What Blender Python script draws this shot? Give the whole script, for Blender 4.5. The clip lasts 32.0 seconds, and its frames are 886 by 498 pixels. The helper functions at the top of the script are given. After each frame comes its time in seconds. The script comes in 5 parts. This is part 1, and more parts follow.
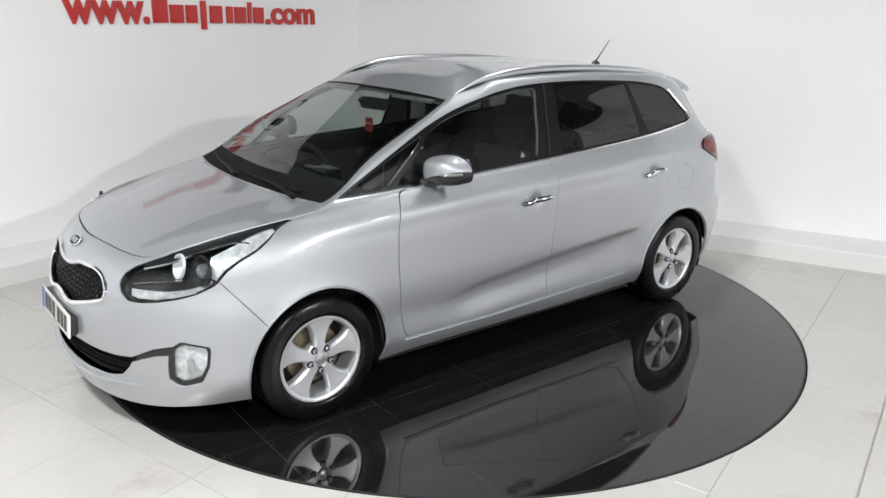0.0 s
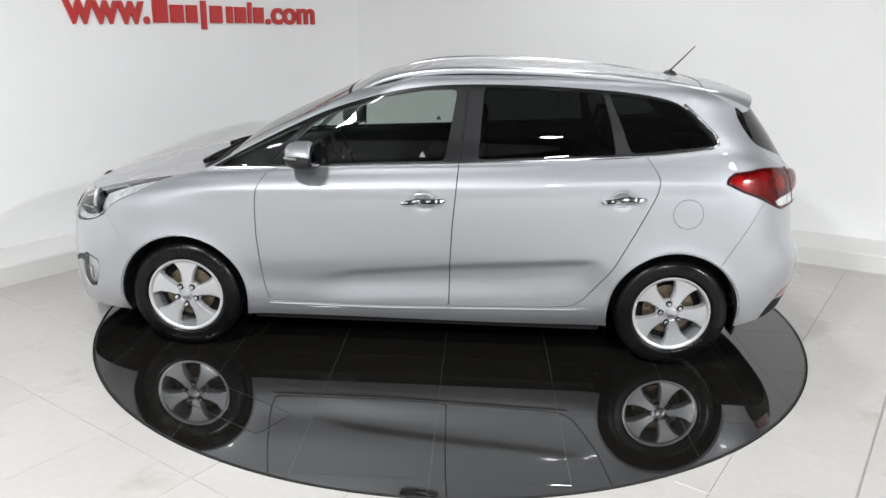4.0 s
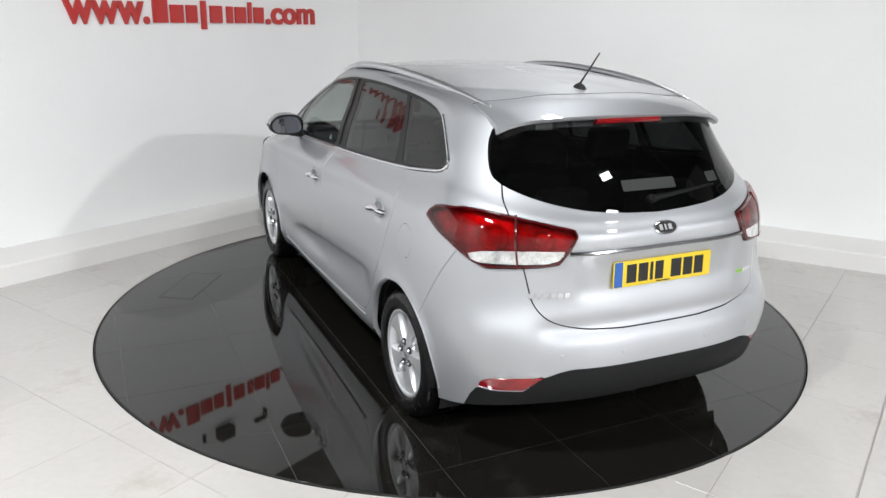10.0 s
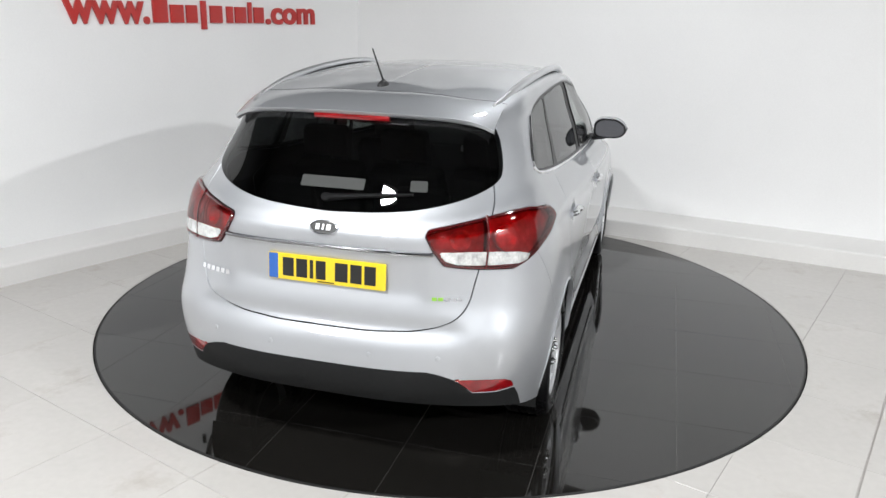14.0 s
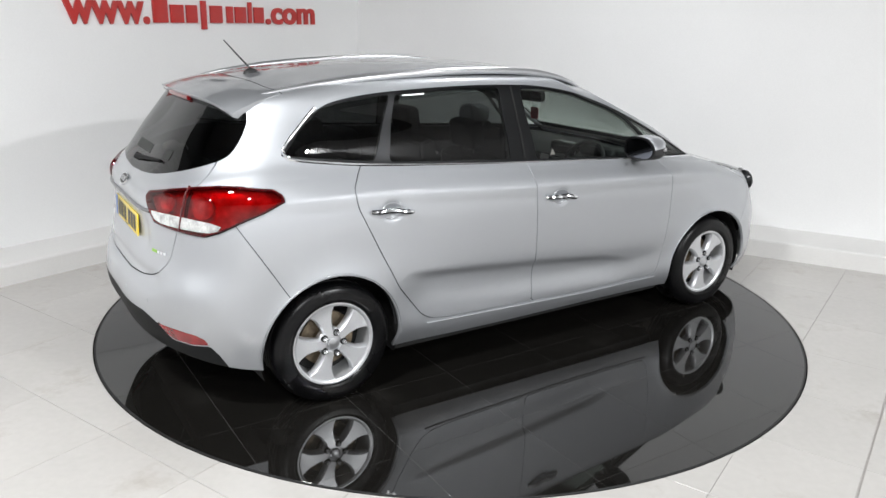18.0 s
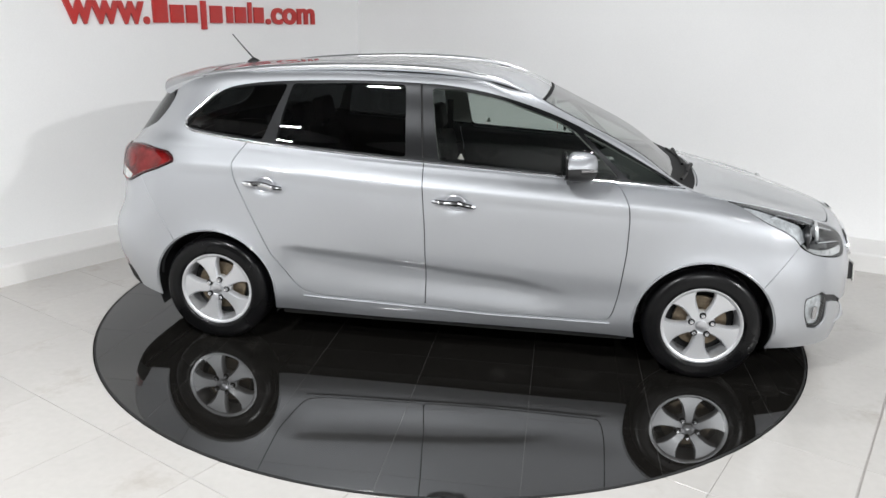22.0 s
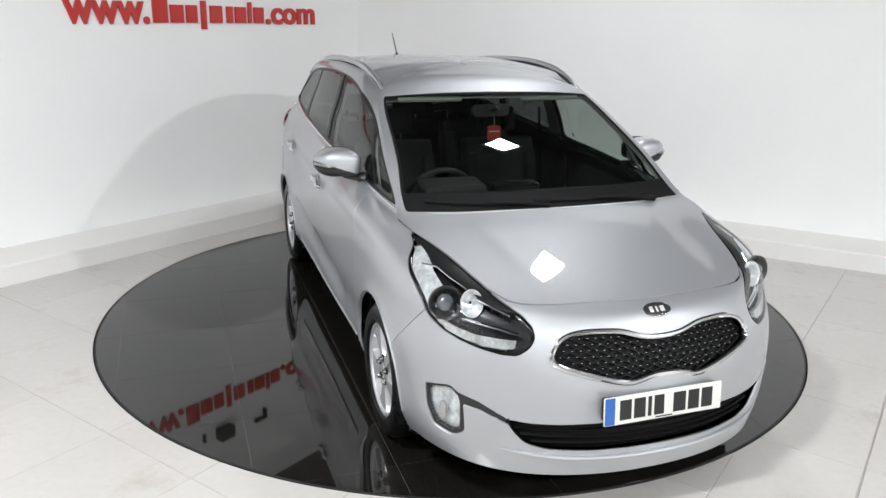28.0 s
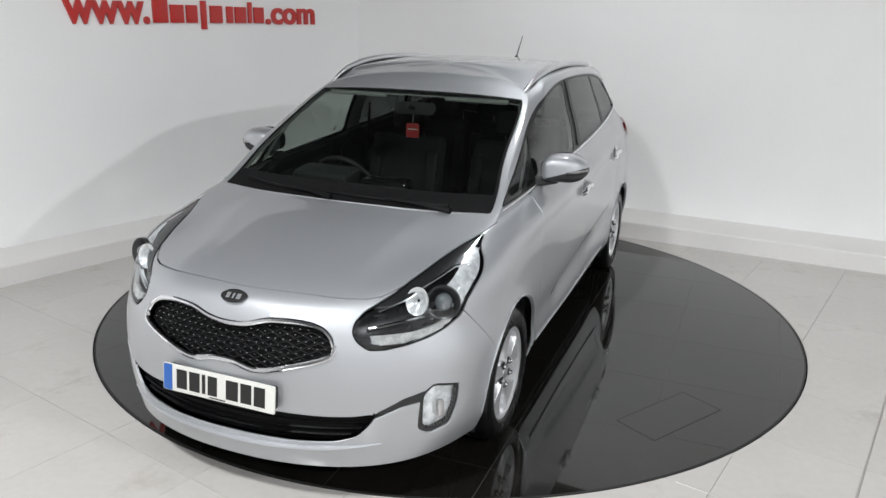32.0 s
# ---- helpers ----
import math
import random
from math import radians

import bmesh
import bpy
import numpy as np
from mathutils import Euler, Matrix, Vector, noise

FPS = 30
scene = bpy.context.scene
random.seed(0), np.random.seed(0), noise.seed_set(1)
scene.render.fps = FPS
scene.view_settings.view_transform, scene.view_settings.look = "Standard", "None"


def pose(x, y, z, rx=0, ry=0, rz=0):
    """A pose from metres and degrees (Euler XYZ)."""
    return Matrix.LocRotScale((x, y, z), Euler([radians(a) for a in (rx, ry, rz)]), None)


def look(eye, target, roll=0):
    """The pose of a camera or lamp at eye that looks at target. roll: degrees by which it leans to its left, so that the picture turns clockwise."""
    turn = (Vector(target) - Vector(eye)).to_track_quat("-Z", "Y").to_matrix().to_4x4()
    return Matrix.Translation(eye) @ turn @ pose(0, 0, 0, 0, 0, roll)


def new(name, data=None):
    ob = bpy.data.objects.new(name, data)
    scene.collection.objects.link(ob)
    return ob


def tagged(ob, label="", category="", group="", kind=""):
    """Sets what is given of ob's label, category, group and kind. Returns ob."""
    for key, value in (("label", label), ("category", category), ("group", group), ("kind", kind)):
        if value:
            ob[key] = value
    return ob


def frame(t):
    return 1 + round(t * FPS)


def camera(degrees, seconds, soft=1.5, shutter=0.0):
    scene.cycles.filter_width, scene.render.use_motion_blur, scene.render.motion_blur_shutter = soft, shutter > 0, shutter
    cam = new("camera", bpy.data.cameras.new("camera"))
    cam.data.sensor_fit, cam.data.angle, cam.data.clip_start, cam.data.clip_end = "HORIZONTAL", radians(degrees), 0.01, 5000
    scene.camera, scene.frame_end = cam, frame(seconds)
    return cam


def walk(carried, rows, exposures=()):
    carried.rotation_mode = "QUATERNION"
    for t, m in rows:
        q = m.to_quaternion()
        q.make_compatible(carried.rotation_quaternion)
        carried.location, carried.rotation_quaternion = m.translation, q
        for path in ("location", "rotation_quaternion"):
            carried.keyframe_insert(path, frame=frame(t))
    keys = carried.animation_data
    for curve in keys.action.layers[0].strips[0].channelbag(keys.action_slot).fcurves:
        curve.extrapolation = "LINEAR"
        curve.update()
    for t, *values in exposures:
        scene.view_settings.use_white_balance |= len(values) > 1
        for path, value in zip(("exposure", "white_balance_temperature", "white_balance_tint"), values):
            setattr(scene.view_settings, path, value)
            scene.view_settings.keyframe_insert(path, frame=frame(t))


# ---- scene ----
from functools import lru_cache

CLIP = 32.0
EYE = (0.0, -4.907, 1.884)
cam = camera(60.07, CLIP)
AIM = look(EYE, (EYE[0] - 0.01092, EYE[1] + 0.95599, EYE[2] - 0.29320), 1.333)
walk(cam, [(0.0, AIM), (CLIP, AIM)], exposures=[(0.0, 0.0), (29.5, 0.0), (31.0, -0.23), (32.0, -0.29)])

# the turntable turns evenly, clockwise from above
START_ANGLE, SPEED = 219.471, -10.328
CAR_OFFSET = (0.111, -0.008)


def turn(t):
    return START_ANGLE + SPEED * t


# ---- light: square panels hung under a dark roof, with fill panels added ----
ROOF_HEIGHT = 5.6
WALL_TOP = 3.02
world = bpy.data.worlds.new("world")
scene.world = world
world.use_nodes = True
world.node_tree.nodes["Background"].inputs[0].default_value = (0.9, 0.95, 1.0, 1)
world.node_tree.nodes["Background"].inputs[1].default_value = 0.0
# panels at x 1.35 and -5.0 are unseen fill, added to light the car's sides
LAMPS = [((0.90, 0.45, 3.75), 36.0), ((-1.9, -4.1, 4.4), 240.0), ((3.1, -2.4, 3.75), 12.0), ((1.35, -9.0, 5.2), 470.0), ((-5.0, -7.0, 4.6), 120.0), ((7.2, -6.7, 4.6), 1070.0)]
TILE_ANGLE = -33.7


def panel_lamps():
    for (x, y, z), watts in LAMPS:
        data = bpy.data.lights.new("panel_or_fill_light", "AREA")
        data.shape, data.size, data.energy, data.color = "SQUARE", 0.30 if z < 4 else 0.42, watts, (0.975, 0.99, 1.0)
        ob = new("panel_or_fill_light", data)
        ob.matrix_world = pose(x, y, z - 0.012, 0, 0, TILE_ANGLE)


panel_lamps()


# ---- materials ----
def material(name, color, rough=0.5, metal=0.0, coat=0.0, grain=0.0, grain_scale=60.0, bump=0.0, bump_scale=200.0, stain=0.0, stain_scale=1.5, emit=0.0, spec=0.5, rough_var=0.0):
    m = bpy.data.materials.new(name)
    m.use_nodes = True
    nt = m.node_tree
    b = nt.nodes["Principled BSDF"]
    b.inputs["Base Color"].default_value = (*color, 1)
    b.inputs["Roughness"].default_value = rough
    b.inputs["Metallic"].default_value = metal
    b.inputs["Specular IOR Level"].default_value = spec
    b.inputs["Coat Weight"].default_value = coat
    b.inputs["Coat Roughness"].default_value = 0.04
    if emit:
        b.inputs["Emission Color"].default_value = (*color, 1)
        b.inputs["Emission Strength"].default_value = emit
    co = nt.nodes.new("ShaderNodeTexCoord")
    if grain or stain:
        base = nt.nodes.new("ShaderNodeRGB")
        base.outputs[0].default_value = (*color, 1)
        last = base.outputs[0]
        for amount, size in ((grain, grain_scale), (stain, stain_scale)):
            if not amount:
                continue
            n = nt.nodes.new("ShaderNodeTexNoise")
            n.inputs["Scale"].default_value, n.inputs["Detail"].default_value = size, 5
            nt.links.new(co.outputs["Object"], n.inputs["Vector"])
            r = nt.nodes.new("ShaderNodeMapRange")
            r.inputs["From Min"].default_value, r.inputs["From Max"].default_value = 0.3, 0.7
            r.inputs["To Min"].default_value, r.inputs["To Max"].default_value = 1 - amount, 1 + amount * 0.5
            nt.links.new(n.outputs[0], r.inputs["Value"])
            mix = nt.nodes.new("ShaderNodeVectorMath")
            mix.operation = "MULTIPLY"
            nt.links.new(last, mix.inputs[0])
            nt.links.new(r.outputs[0], mix.inputs[1])
            last = mix.outputs[0]
        nt.links.new(last, b.inputs["Base Color"])
    if rough_var:
        n = nt.nodes.new("ShaderNodeTexNoise")
        n.inputs["Scale"].default_value, n.inputs["Detail"].default_value = 4.0, 6
        nt.links.new(co.outputs["Object"], n.inputs["Vector"])
        r = nt.nodes.new("ShaderNodeMapRange")
        r.inputs["From Min"].default_value, r.inputs["From Max"].default_value = 0.3, 0.7
        r.inputs["To Min"].default_value, r.inputs["To Max"].default_value = max(0.0, rough - rough_var), rough + rough_var
        nt.links.new(n.outputs[0], r.inputs["Value"])
        nt.links.new(r.outputs[0], b.inputs["Roughness"])
    if bump:
        n = nt.nodes.new("ShaderNodeTexNoise")
        n.inputs["Scale"].default_value, n.inputs["Detail"].default_value = bump_scale, 3
        nt.links.new(co.outputs["Object"], n.inputs["Vector"])
        bp = nt.nodes.new("ShaderNodeBump")
        bp.inputs["Strength"].default_value, bp.inputs["Distance"].default_value = bump, 0.002
        nt.links.new(n.outputs[0], bp.inputs["Height"])
        nt.links.new(bp.outputs[0], b.inputs["Normal"])
    return m


def glass(name, tint, rough=0.0, power_of=5.0, least=0.07):
    """Thin glass: tinted through, with a mirror gloss that grows towards grazing."""
    m = bpy.data.materials.new(name)
    m.use_nodes = True
    nt = m.node_tree
    nt.nodes.remove(nt.nodes["Principled BSDF"])
    out = nt.nodes["Material Output"]
    t, g = nt.nodes.new("ShaderNodeBsdfTransparent"), nt.nodes.new("ShaderNodeBsdfGlossy")
    w, mix = nt.nodes.new("ShaderNodeLayerWeight"), nt.nodes.new("ShaderNodeMixShader")
    w.inputs["Blend"].default_value = 0.5
    power, gloss = nt.nodes.new("ShaderNodeMath"), nt.nodes.new("ShaderNodeMath")
    power.operation, gloss.operation = "POWER", "MULTIPLY_ADD"
    power.inputs[1].default_value, gloss.inputs[1].default_value, gloss.inputs[2].default_value = power_of, 0.99 - least, least
    t.inputs[0].default_value = (*tint, 1)
    g.inputs["Roughness"].default_value = rough
    nt.links.new(w.outputs["Facing"], power.inputs[0])
    nt.links.new(power.outputs[0], gloss.inputs[0])
    nt.links.new(gloss.outputs[0], mix.inputs[0])
    nt.links.new(t.outputs[0], mix.inputs[1])
    nt.links.new(g.outputs[0], mix.inputs[2])
    nt.links.new(mix.outputs[0], out.inputs[0])
    return m


SILVER = material("silver_paint", (0.52, 0.535, 0.56), rough=0.55, metal=0.85, coat=1.0, grain=0.06, grain_scale=900.0, bump=0.03, bump_scale=1400.0)
SILVER.node_tree.nodes["Principled BSDF"].inputs["Coat IOR"].default_value = 1.55
SILVER.node_tree.nodes["Principled BSDF"].inputs["Coat Roughness"].default_value = 0.02
GLASS_CLEAR = glass("clear_glass", (0.68, 0.73, 0.70))
GLASS_SHIELD = glass("windscreen_glass", (0.54, 0.59, 0.56), power_of=3.6, least=0.08)
GLASS_DARK = glass("privacy_glass", (0.12, 0.128, 0.128))
BLACK_GLOSS = material("gloss_black_trim", (0.012, 0.012, 0.013), rough=0.12, coat=0.6, rough_var=0.05)
BLACK_TRIM = material("matt_black_trim", (0.022, 0.022, 0.023), rough=0.5, bump=0.12, bump_scale=700.0, grain=0.1)
PILLAR = material("satin_dark_grey_trim", (0.013, 0.0135, 0.0145), rough=0.36, metal=0.7, grain=0.06)
VALANCE = material("dark_grey_plastic", (0.012, 0.0125, 0.013), rough=0.6, spec=0.15, bump=0.2, bump_scale=500.0, grain=0.12)
# near-black for the shade in gaps and recesses, and for dark underbody parts
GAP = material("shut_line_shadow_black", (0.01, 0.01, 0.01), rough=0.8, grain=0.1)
CHROME = material("chrome", (0.86, 0.87, 0.89), rough=0.13, metal=1.0, rough_var=0.03)
DARK_CHROME = material("dark_chrome", (0.30, 0.305, 0.315), rough=0.12, metal=1.0, rough_var=0.03)
SATIN_ALU = material("satin_aluminium", (0.70, 0.71, 0.73), rough=0.3, metal=0.85, grain=0.05, grain_scale=300.0)
ALLOY = material("silver_alloy", (0.74, 0.75, 0.77), rough=0.36, metal=0.65, coat=0.5, grain=0.05, grain_scale=400.0)
RUBBER = material("tyre_rubber", (0.004, 0.004, 0.0045), rough=0.30, spec=0.26, bump=0.05, bump_scale=120.0, grain=0.2, stain=0.2, stain_scale=8.0, rough_var=0.1)
DISC = material("worn_brake_steel", (0.24, 0.19, 0.13), rough=0.45, metal=0.6, grain=0.25, grain_scale=60.0, stain=0.4, stain_scale=9.0)
RED_LENS = material("red_lamp_lens", (0.26, 0.004, 0.007), rough=0.12, coat=1.0, grain=0.25, grain_scale=28.0, stain=0.3, stain_scale=12.0)
RED_GLASS = glass("red_lens_glass", (0.66, 0.012, 0.022))
LAMP_BACK = material("textured_reflector", (0.60, 0.58, 0.58), rough=0.4, metal=0.35, grain=0.6, grain_scale=9.0, stain=0.35, stain_scale=26.0, bump=0.4, bump_scale=60.0)
RIBBED = material("ribbed_clear_plastic", (0.72, 0.72, 0.71), rough=0.18, metal=0.3, coat=1.0, grain=0.2, grain_scale=120.0, stain=0.45, stain_scale=26.0)
GRILLE_MATT = material("matt_grille_black", (0.007, 0.007, 0.0075), rough=0.5, spec=0.1, grain=0.1)
MIRROR_BLACK = material("mirror_frame_black", (0.008, 0.008, 0.009), rough=0.35, spec=0.25, grain=0.1)
DARK_RED = material("deep_red_lens", (0.085, 0.003, 0.005), rough=0.15, coat=1.0, grain=0.2, grain_scale=40.0)
CLEAR_LENS = material("clear_ribbed_lens", (0.42, 0.41, 0.41), rough=0.15, metal=0.5, coat=1.0, grain=0.25, grain_scale=90.0, bump=0.15, bump_scale=90.0)
BROW_GREY = material("dark_satin_brow", (0.055, 0.056, 0.058), rough=0.3, metal=0.7, grain=0.1)
HEAD_CHROME = material("faceted_chrome", (0.86, 0.87, 0.88), rough=0.3, metal=0.3, grain=0.35, grain_scale=26.0, stain=0.2, stain_scale=60.0)
LAMP_GLASS = glass("headlamp_lens_glass", (0.90, 0.92, 0.93))
MESH_BLACK = material("grille_black", (0.007, 0.007, 0.0075), rough=0.45, spec=0.15, grain=0.1)
SEAT_CLOTH = material("dark_seat_cloth", (0.020, 0.020, 0.021), rough=0.9, bump=0.4, bump_scale=600.0, grain=0.2)
DASH = material("dark_dashboard_plastic", (0.035, 0.036, 0.038), rough=0.6, bump=0.3, bump_scale=500.0, grain=0.1)
LINER = material("pale_grey_headlining", (0.42, 0.42, 0.40), rough=0.95, bump=0.2, bump_scale=700.0, grain=0.06)
CARPET = material("black_carpet", (0.02, 0.02, 0.02), rough=1.0, grain=0.2)
YELLOW = material("yellow_plate", (0.80, 0.58, 0.02), rough=0.3, grain=0.04, coat=0.4)
WHITE_PLATE = material("white_plate", (0.74, 0.74, 0.70), rough=0.3, grain=0.04, coat=0.4)
BLUE = material("blue_plate_band", (0.03, 0.12, 0.42), rough=0.35, grain=0.05)
INK = material("black_ink", (0.012, 0.012, 0.012), rough=0.4, grain=0.05)
SIGN_RED = material("red_sign_acrylic", (0.52, 0.022, 0.018), rough=0.3, coat=0.3, grain=0.05, stain=0.05)
WALL = material("white_wall_paint", (0.90, 0.90, 0.90), rough=0.75, grain=0.02, grain_scale=90.0, stain=0.03, stain_scale=0.8, bump=0.05, bump_scale=120.0)
PLINTH = material("white_plinth_paint", (0.80, 0.79, 0.775), rough=0.55, grain=0.02, stain=0.04, stain_scale=1.2)
ROOF_DARK = material("dark_roof_sheet", (0.06, 0.06, 0.062), rough=0.7, grain=0.1, stain=0.2)
FAR_WALL = material("grey_bounce_wall", (0.48, 0.48, 0.485), rough=0.8, grain=0.05, stain=0.1)
HOUSING = material("white_lamp_housing", (0.7, 0.7, 0.7), rough=0.5, grain=0.03)
STICKER_RED = material("red_tag_card", (0.40, 0.03, 0.03), rough=0.5, grain=0.08)
STICKER_WHITE = material("white_sticker", (0.62, 0.62, 0.60), rough=0.5, grain=0.05)
STICKER_PALE = material("pale_grey_sticker", (0.22, 0.22, 0.20), rough=0.6, grain=0.1)
STICKER_GREEN = material("green_print", (0.25, 0.50, 0.06), rough=0.4, grain=0.05)


def tile_material(name, color, rough, spread, stain, scuff, amount, coat=0.0):
    """A polished tile: each one a shade of its own, with faint clouds and scuffs."""
    m = material(name, color, rough=rough, coat=coat, grain=0.03, grain_scale=25.0, stain=stain, stain_scale=1.3, rough_var=rough * 0.2)
    nt = m.node_tree
    b = nt.nodes["Principled BSDF"]
    info, r = nt.nodes.new("ShaderNodeObjectInfo"), nt.nodes.new("ShaderNodeMapRange")
    r.inputs["To Min"].default_value, r.inputs["To Max"].default_value = 1 - spread, 1 + spread
    nt.links.new(info.outputs["Random"], r.inputs["Value"])
    mul = nt.nodes.new("ShaderNodeVectorMath")
    mul.operation = "MULTIPLY"
    link = b.inputs["Base Color"].links[0]
    nt.links.new(link.from_socket, mul.inputs[0])
    nt.links.new(r.outputs[0], mul.inputs[1])
    # sparse scuffs and dust
    co, wear, mask, mix = nt.nodes.new("ShaderNodeTexCoord"), nt.nodes.new("ShaderNodeTexNoise"), nt.nodes.new("ShaderNodeMapRange"), nt.nodes.new("ShaderNodeMix")
    wear.inputs["Scale"].default_value, wear.inputs["Detail"].default_value, wear.inputs["Roughness"].default_value = 2.6, 9, 0.68
    mask.inputs["From Min"].default_value, mask.inputs["From Max"].default_value, mask.inputs["To Max"].default_value = 0.56, 0.74, amount
    mix.data_type = "RGBA"
    mix.inputs["B"].default_value = (*scuff, 1)
    nt.links.new(co.outputs["Object"], wear.inputs["Vector"])
    nt.links.new(wear.outputs[0], mask.inputs["Value"])
    nt.links.new(mask.outputs[0], mix.inputs["Factor"])
    nt.links.new(mul.outputs[0], mix.inputs["A"])
    nt.links.new(mix.outputs["Result"], b.inputs["Base Color"])
    return m


TILE_WHITE = tile_material("cream_porcelain_tile", (0.545, 0.526, 0.502), 0.2, 0.02, 0.05, (0.33, 0.28, 0.23), 0.45)
TILE_BLACK = tile_material("black_polished_tile", (0.0095, 0.0088, 0.0079), 0.03, 0.06, 0.1, (0.035, 0.033, 0.030), 0.6)
TILE_BLACK.node_tree.nodes["Principled BSDF"].inputs["IOR"].default_value = 1.66
COWL = material("matt_black_cowl", (0.009, 0.009, 0.0095), rough=0.6, spec=0.08, grain=0.1)
GROUT_GREY = material("grey_grout", (0.42, 0.40, 0.38), rough=0.9, grain=0.1)
GROUT_DARK = material("dark_grout", (0.10, 0.097, 0.093), rough=0.08, grain=0.1)
GROUT_DARK.node_tree.nodes["Principled BSDF"].inputs["IOR"].default_value = 1.7
RIM_BLACK = material("black_rubber_edge", (0.015, 0.015, 0.015), rough=0.6, grain=0.1)

LAMP_HOUSING = material("dark_lamp_housing", (0.03, 0.03, 0.032), rough=0.25, metal=0.3, coat=0.5, grain=0.1)


# ---- helpers for meshes ----
def add(name, verts, faces, mat, parent=None, label="", smooth=False, kind=""):
    me = bpy.data.meshes.new(name)
    me.from_pydata([tuple(v) for v in verts], [], [tuple(f) for f in faces])
    me.materials.append(mat)
    if smooth:
        me.shade_smooth()
    me.update()
    ob = new(name, me)
    if parent:
        ob.parent = parent
    if label or kind:
        tagged(ob, label, kind=kind)
    return ob


def part(name, bm, mat, parent=None, label="", smooth=True, sharp=35.0):
    me = bpy.data.meshes.new(name)
    bm.normal_update()
    bm.to_mesh(me)
    bm.free()
    me.materials.append(mat)
    if smooth:
        me.shade_smooth()
        me.set_sharp_from_angle(angle=radians(sharp))
    ob = new(name, me)
    if parent:
        ob.parent = parent
    if label:
        tagged(ob, label)
    return ob


def box_bm(x0, y0, z0, x1, y1, z1, bevel=0.0, segments=2, bm=None, m=None):
    bm = bm or bmesh.new()
    made = bmesh.ops.create_cube(bm, size=1.0)["verts"]
    mat = Matrix.Translation(((x0 + x1) / 2, (y0 + y1) / 2, (z0 + z1) / 2)) @ Matrix.Diagonal((x1 - x0, y1 - y0, z1 - z0, 1))
    bmesh.ops.transform(bm, matrix=(m or Matrix.Identity(4)) @ mat, verts=made)
    if bevel:
        edges = list({e for v in made for e in v.link_edges})
        bmesh.ops.bevel(bm, geom=edges, offset=bevel, segments=segments, affect="EDGES", profile=0.6)
    return bm


def prism_bm(outline, depth, m=None, bevel=0.0, bm=None, segments=2):
    """A plate: outline in its own x, y, going depth along +z, then put by m."""
    bm = bm or bmesh.new()
    low = [bm.verts.new((x, y, 0)) for x, y in outline]
    high = [bm.verts.new((x, y, depth)) for x, y in outline]
    n = len(outline)
    bm.faces.new(low[::-1])
    top = bm.faces.new(high)
    for i in range(n):
        bm.faces.new((low[i], low[(i + 1) % n], high[(i + 1) % n], high[i]))
    if bevel:
        bmesh.ops.bevel(bm, geom=list(top.edges), offset=bevel, segments=segments, affect="EDGES", profile=0.6)
    if m:
        bmesh.ops.transform(bm, matrix=m, verts=bm.verts[:])
    return bm


def lathe_bm(profile, steps=48, axis_y=True, bm=None, m=None):
    """Turn (radius, height) points round an axis."""
    bm = bm or bmesh.new()
    rings, verts = [], []
    for r, h in profile:
        ring = []
        for i in range(steps):
            a = 2 * math.pi * i / steps
            p = Vector((r * math.cos(a), h, r * math.sin(a))) if axis_y else Vector((r * math.cos(a), r * math.sin(a), h))
            ring.append(bm.verts.new(m @ p if m else p))
        rings.append(ring)
    for a, b in zip(rings, rings[1:]):
        for i in range(steps):
            j = (i + 1) % steps
            bm.faces.new((a[i], a[j], b[j], b[i]))
    bmesh.ops.recalc_face_normals(bm, faces=bm.faces[:])
    return bm


def tube_bm(points, radius, sides=8, bm=None, flat=1.0, caps=True, taper=None):
    """A rod along points; flat squeezes it in z."""
    bm = bm or bmesh.new()
    pts = [Vector(p) for p in points]
    rings = []
    for i, p in enumerate(pts):
        d = (pts[min(i + 1, len(pts) - 1)] - pts[max(i - 1, 0)]).normalized()
        side = d.cross(Vector((0, 0, 1)))
        side = side.normalized() if side.length > 1e-4 else Vector((0, 1, 0))
        up = side.cross(d).normalized()
        r = radius * (taper[i] if taper else 1.0)
        rings.append([bm.verts.new(p + side * math.cos(2 * math.pi * k / sides) * r + up * math.sin(2 * math.pi * k / sides) * r * flat) for k in range(sides)])
    for a, b in zip(rings, rings[1:]):
        for k in range(sides):
            bm.faces.new((a[k], a[(k + 1) % sides], b[(k + 1) % sides], b[k]))
    if caps:
        bm.faces.new(rings[0])
        bm.faces.new(rings[-1][::-1])
    bmesh.ops.recalc_face_normals(bm, faces=bm.faces[:])
    return bm


# ---- the room ----
LEFT_A, LEFT_B = Vector((-3.121, 0.036, 0)), Vector((-1.989, 1.555, 0))
RIGHT_A, RIGHT_B = Vector((1.484, 1.779, 0)), Vector((3.421, 0.855, 0))
DIR_L, DIR_R = (LEFT_B - LEFT_A).normalized(), (RIGHT_B - RIGHT_A).normalized()
OUT_L, OUT_R = Vector((-DIR_L.y, DIR_L.x, 0)), Vector((-DIR_R.y, DIR_R.x, 0))


def meet(a, d, b, e):
    s = ((b.x - a.x) * e.y - (b.y - a.y) * e.x) / (d.x * e.y - d.y * e.x)
    return a + d * s


CORNER = meet(LEFT_A, DIR_L, RIGHT_A, DIR_R)
BACK_L, BACK_R, LEDGE = 0.43, 0.49, 0.148


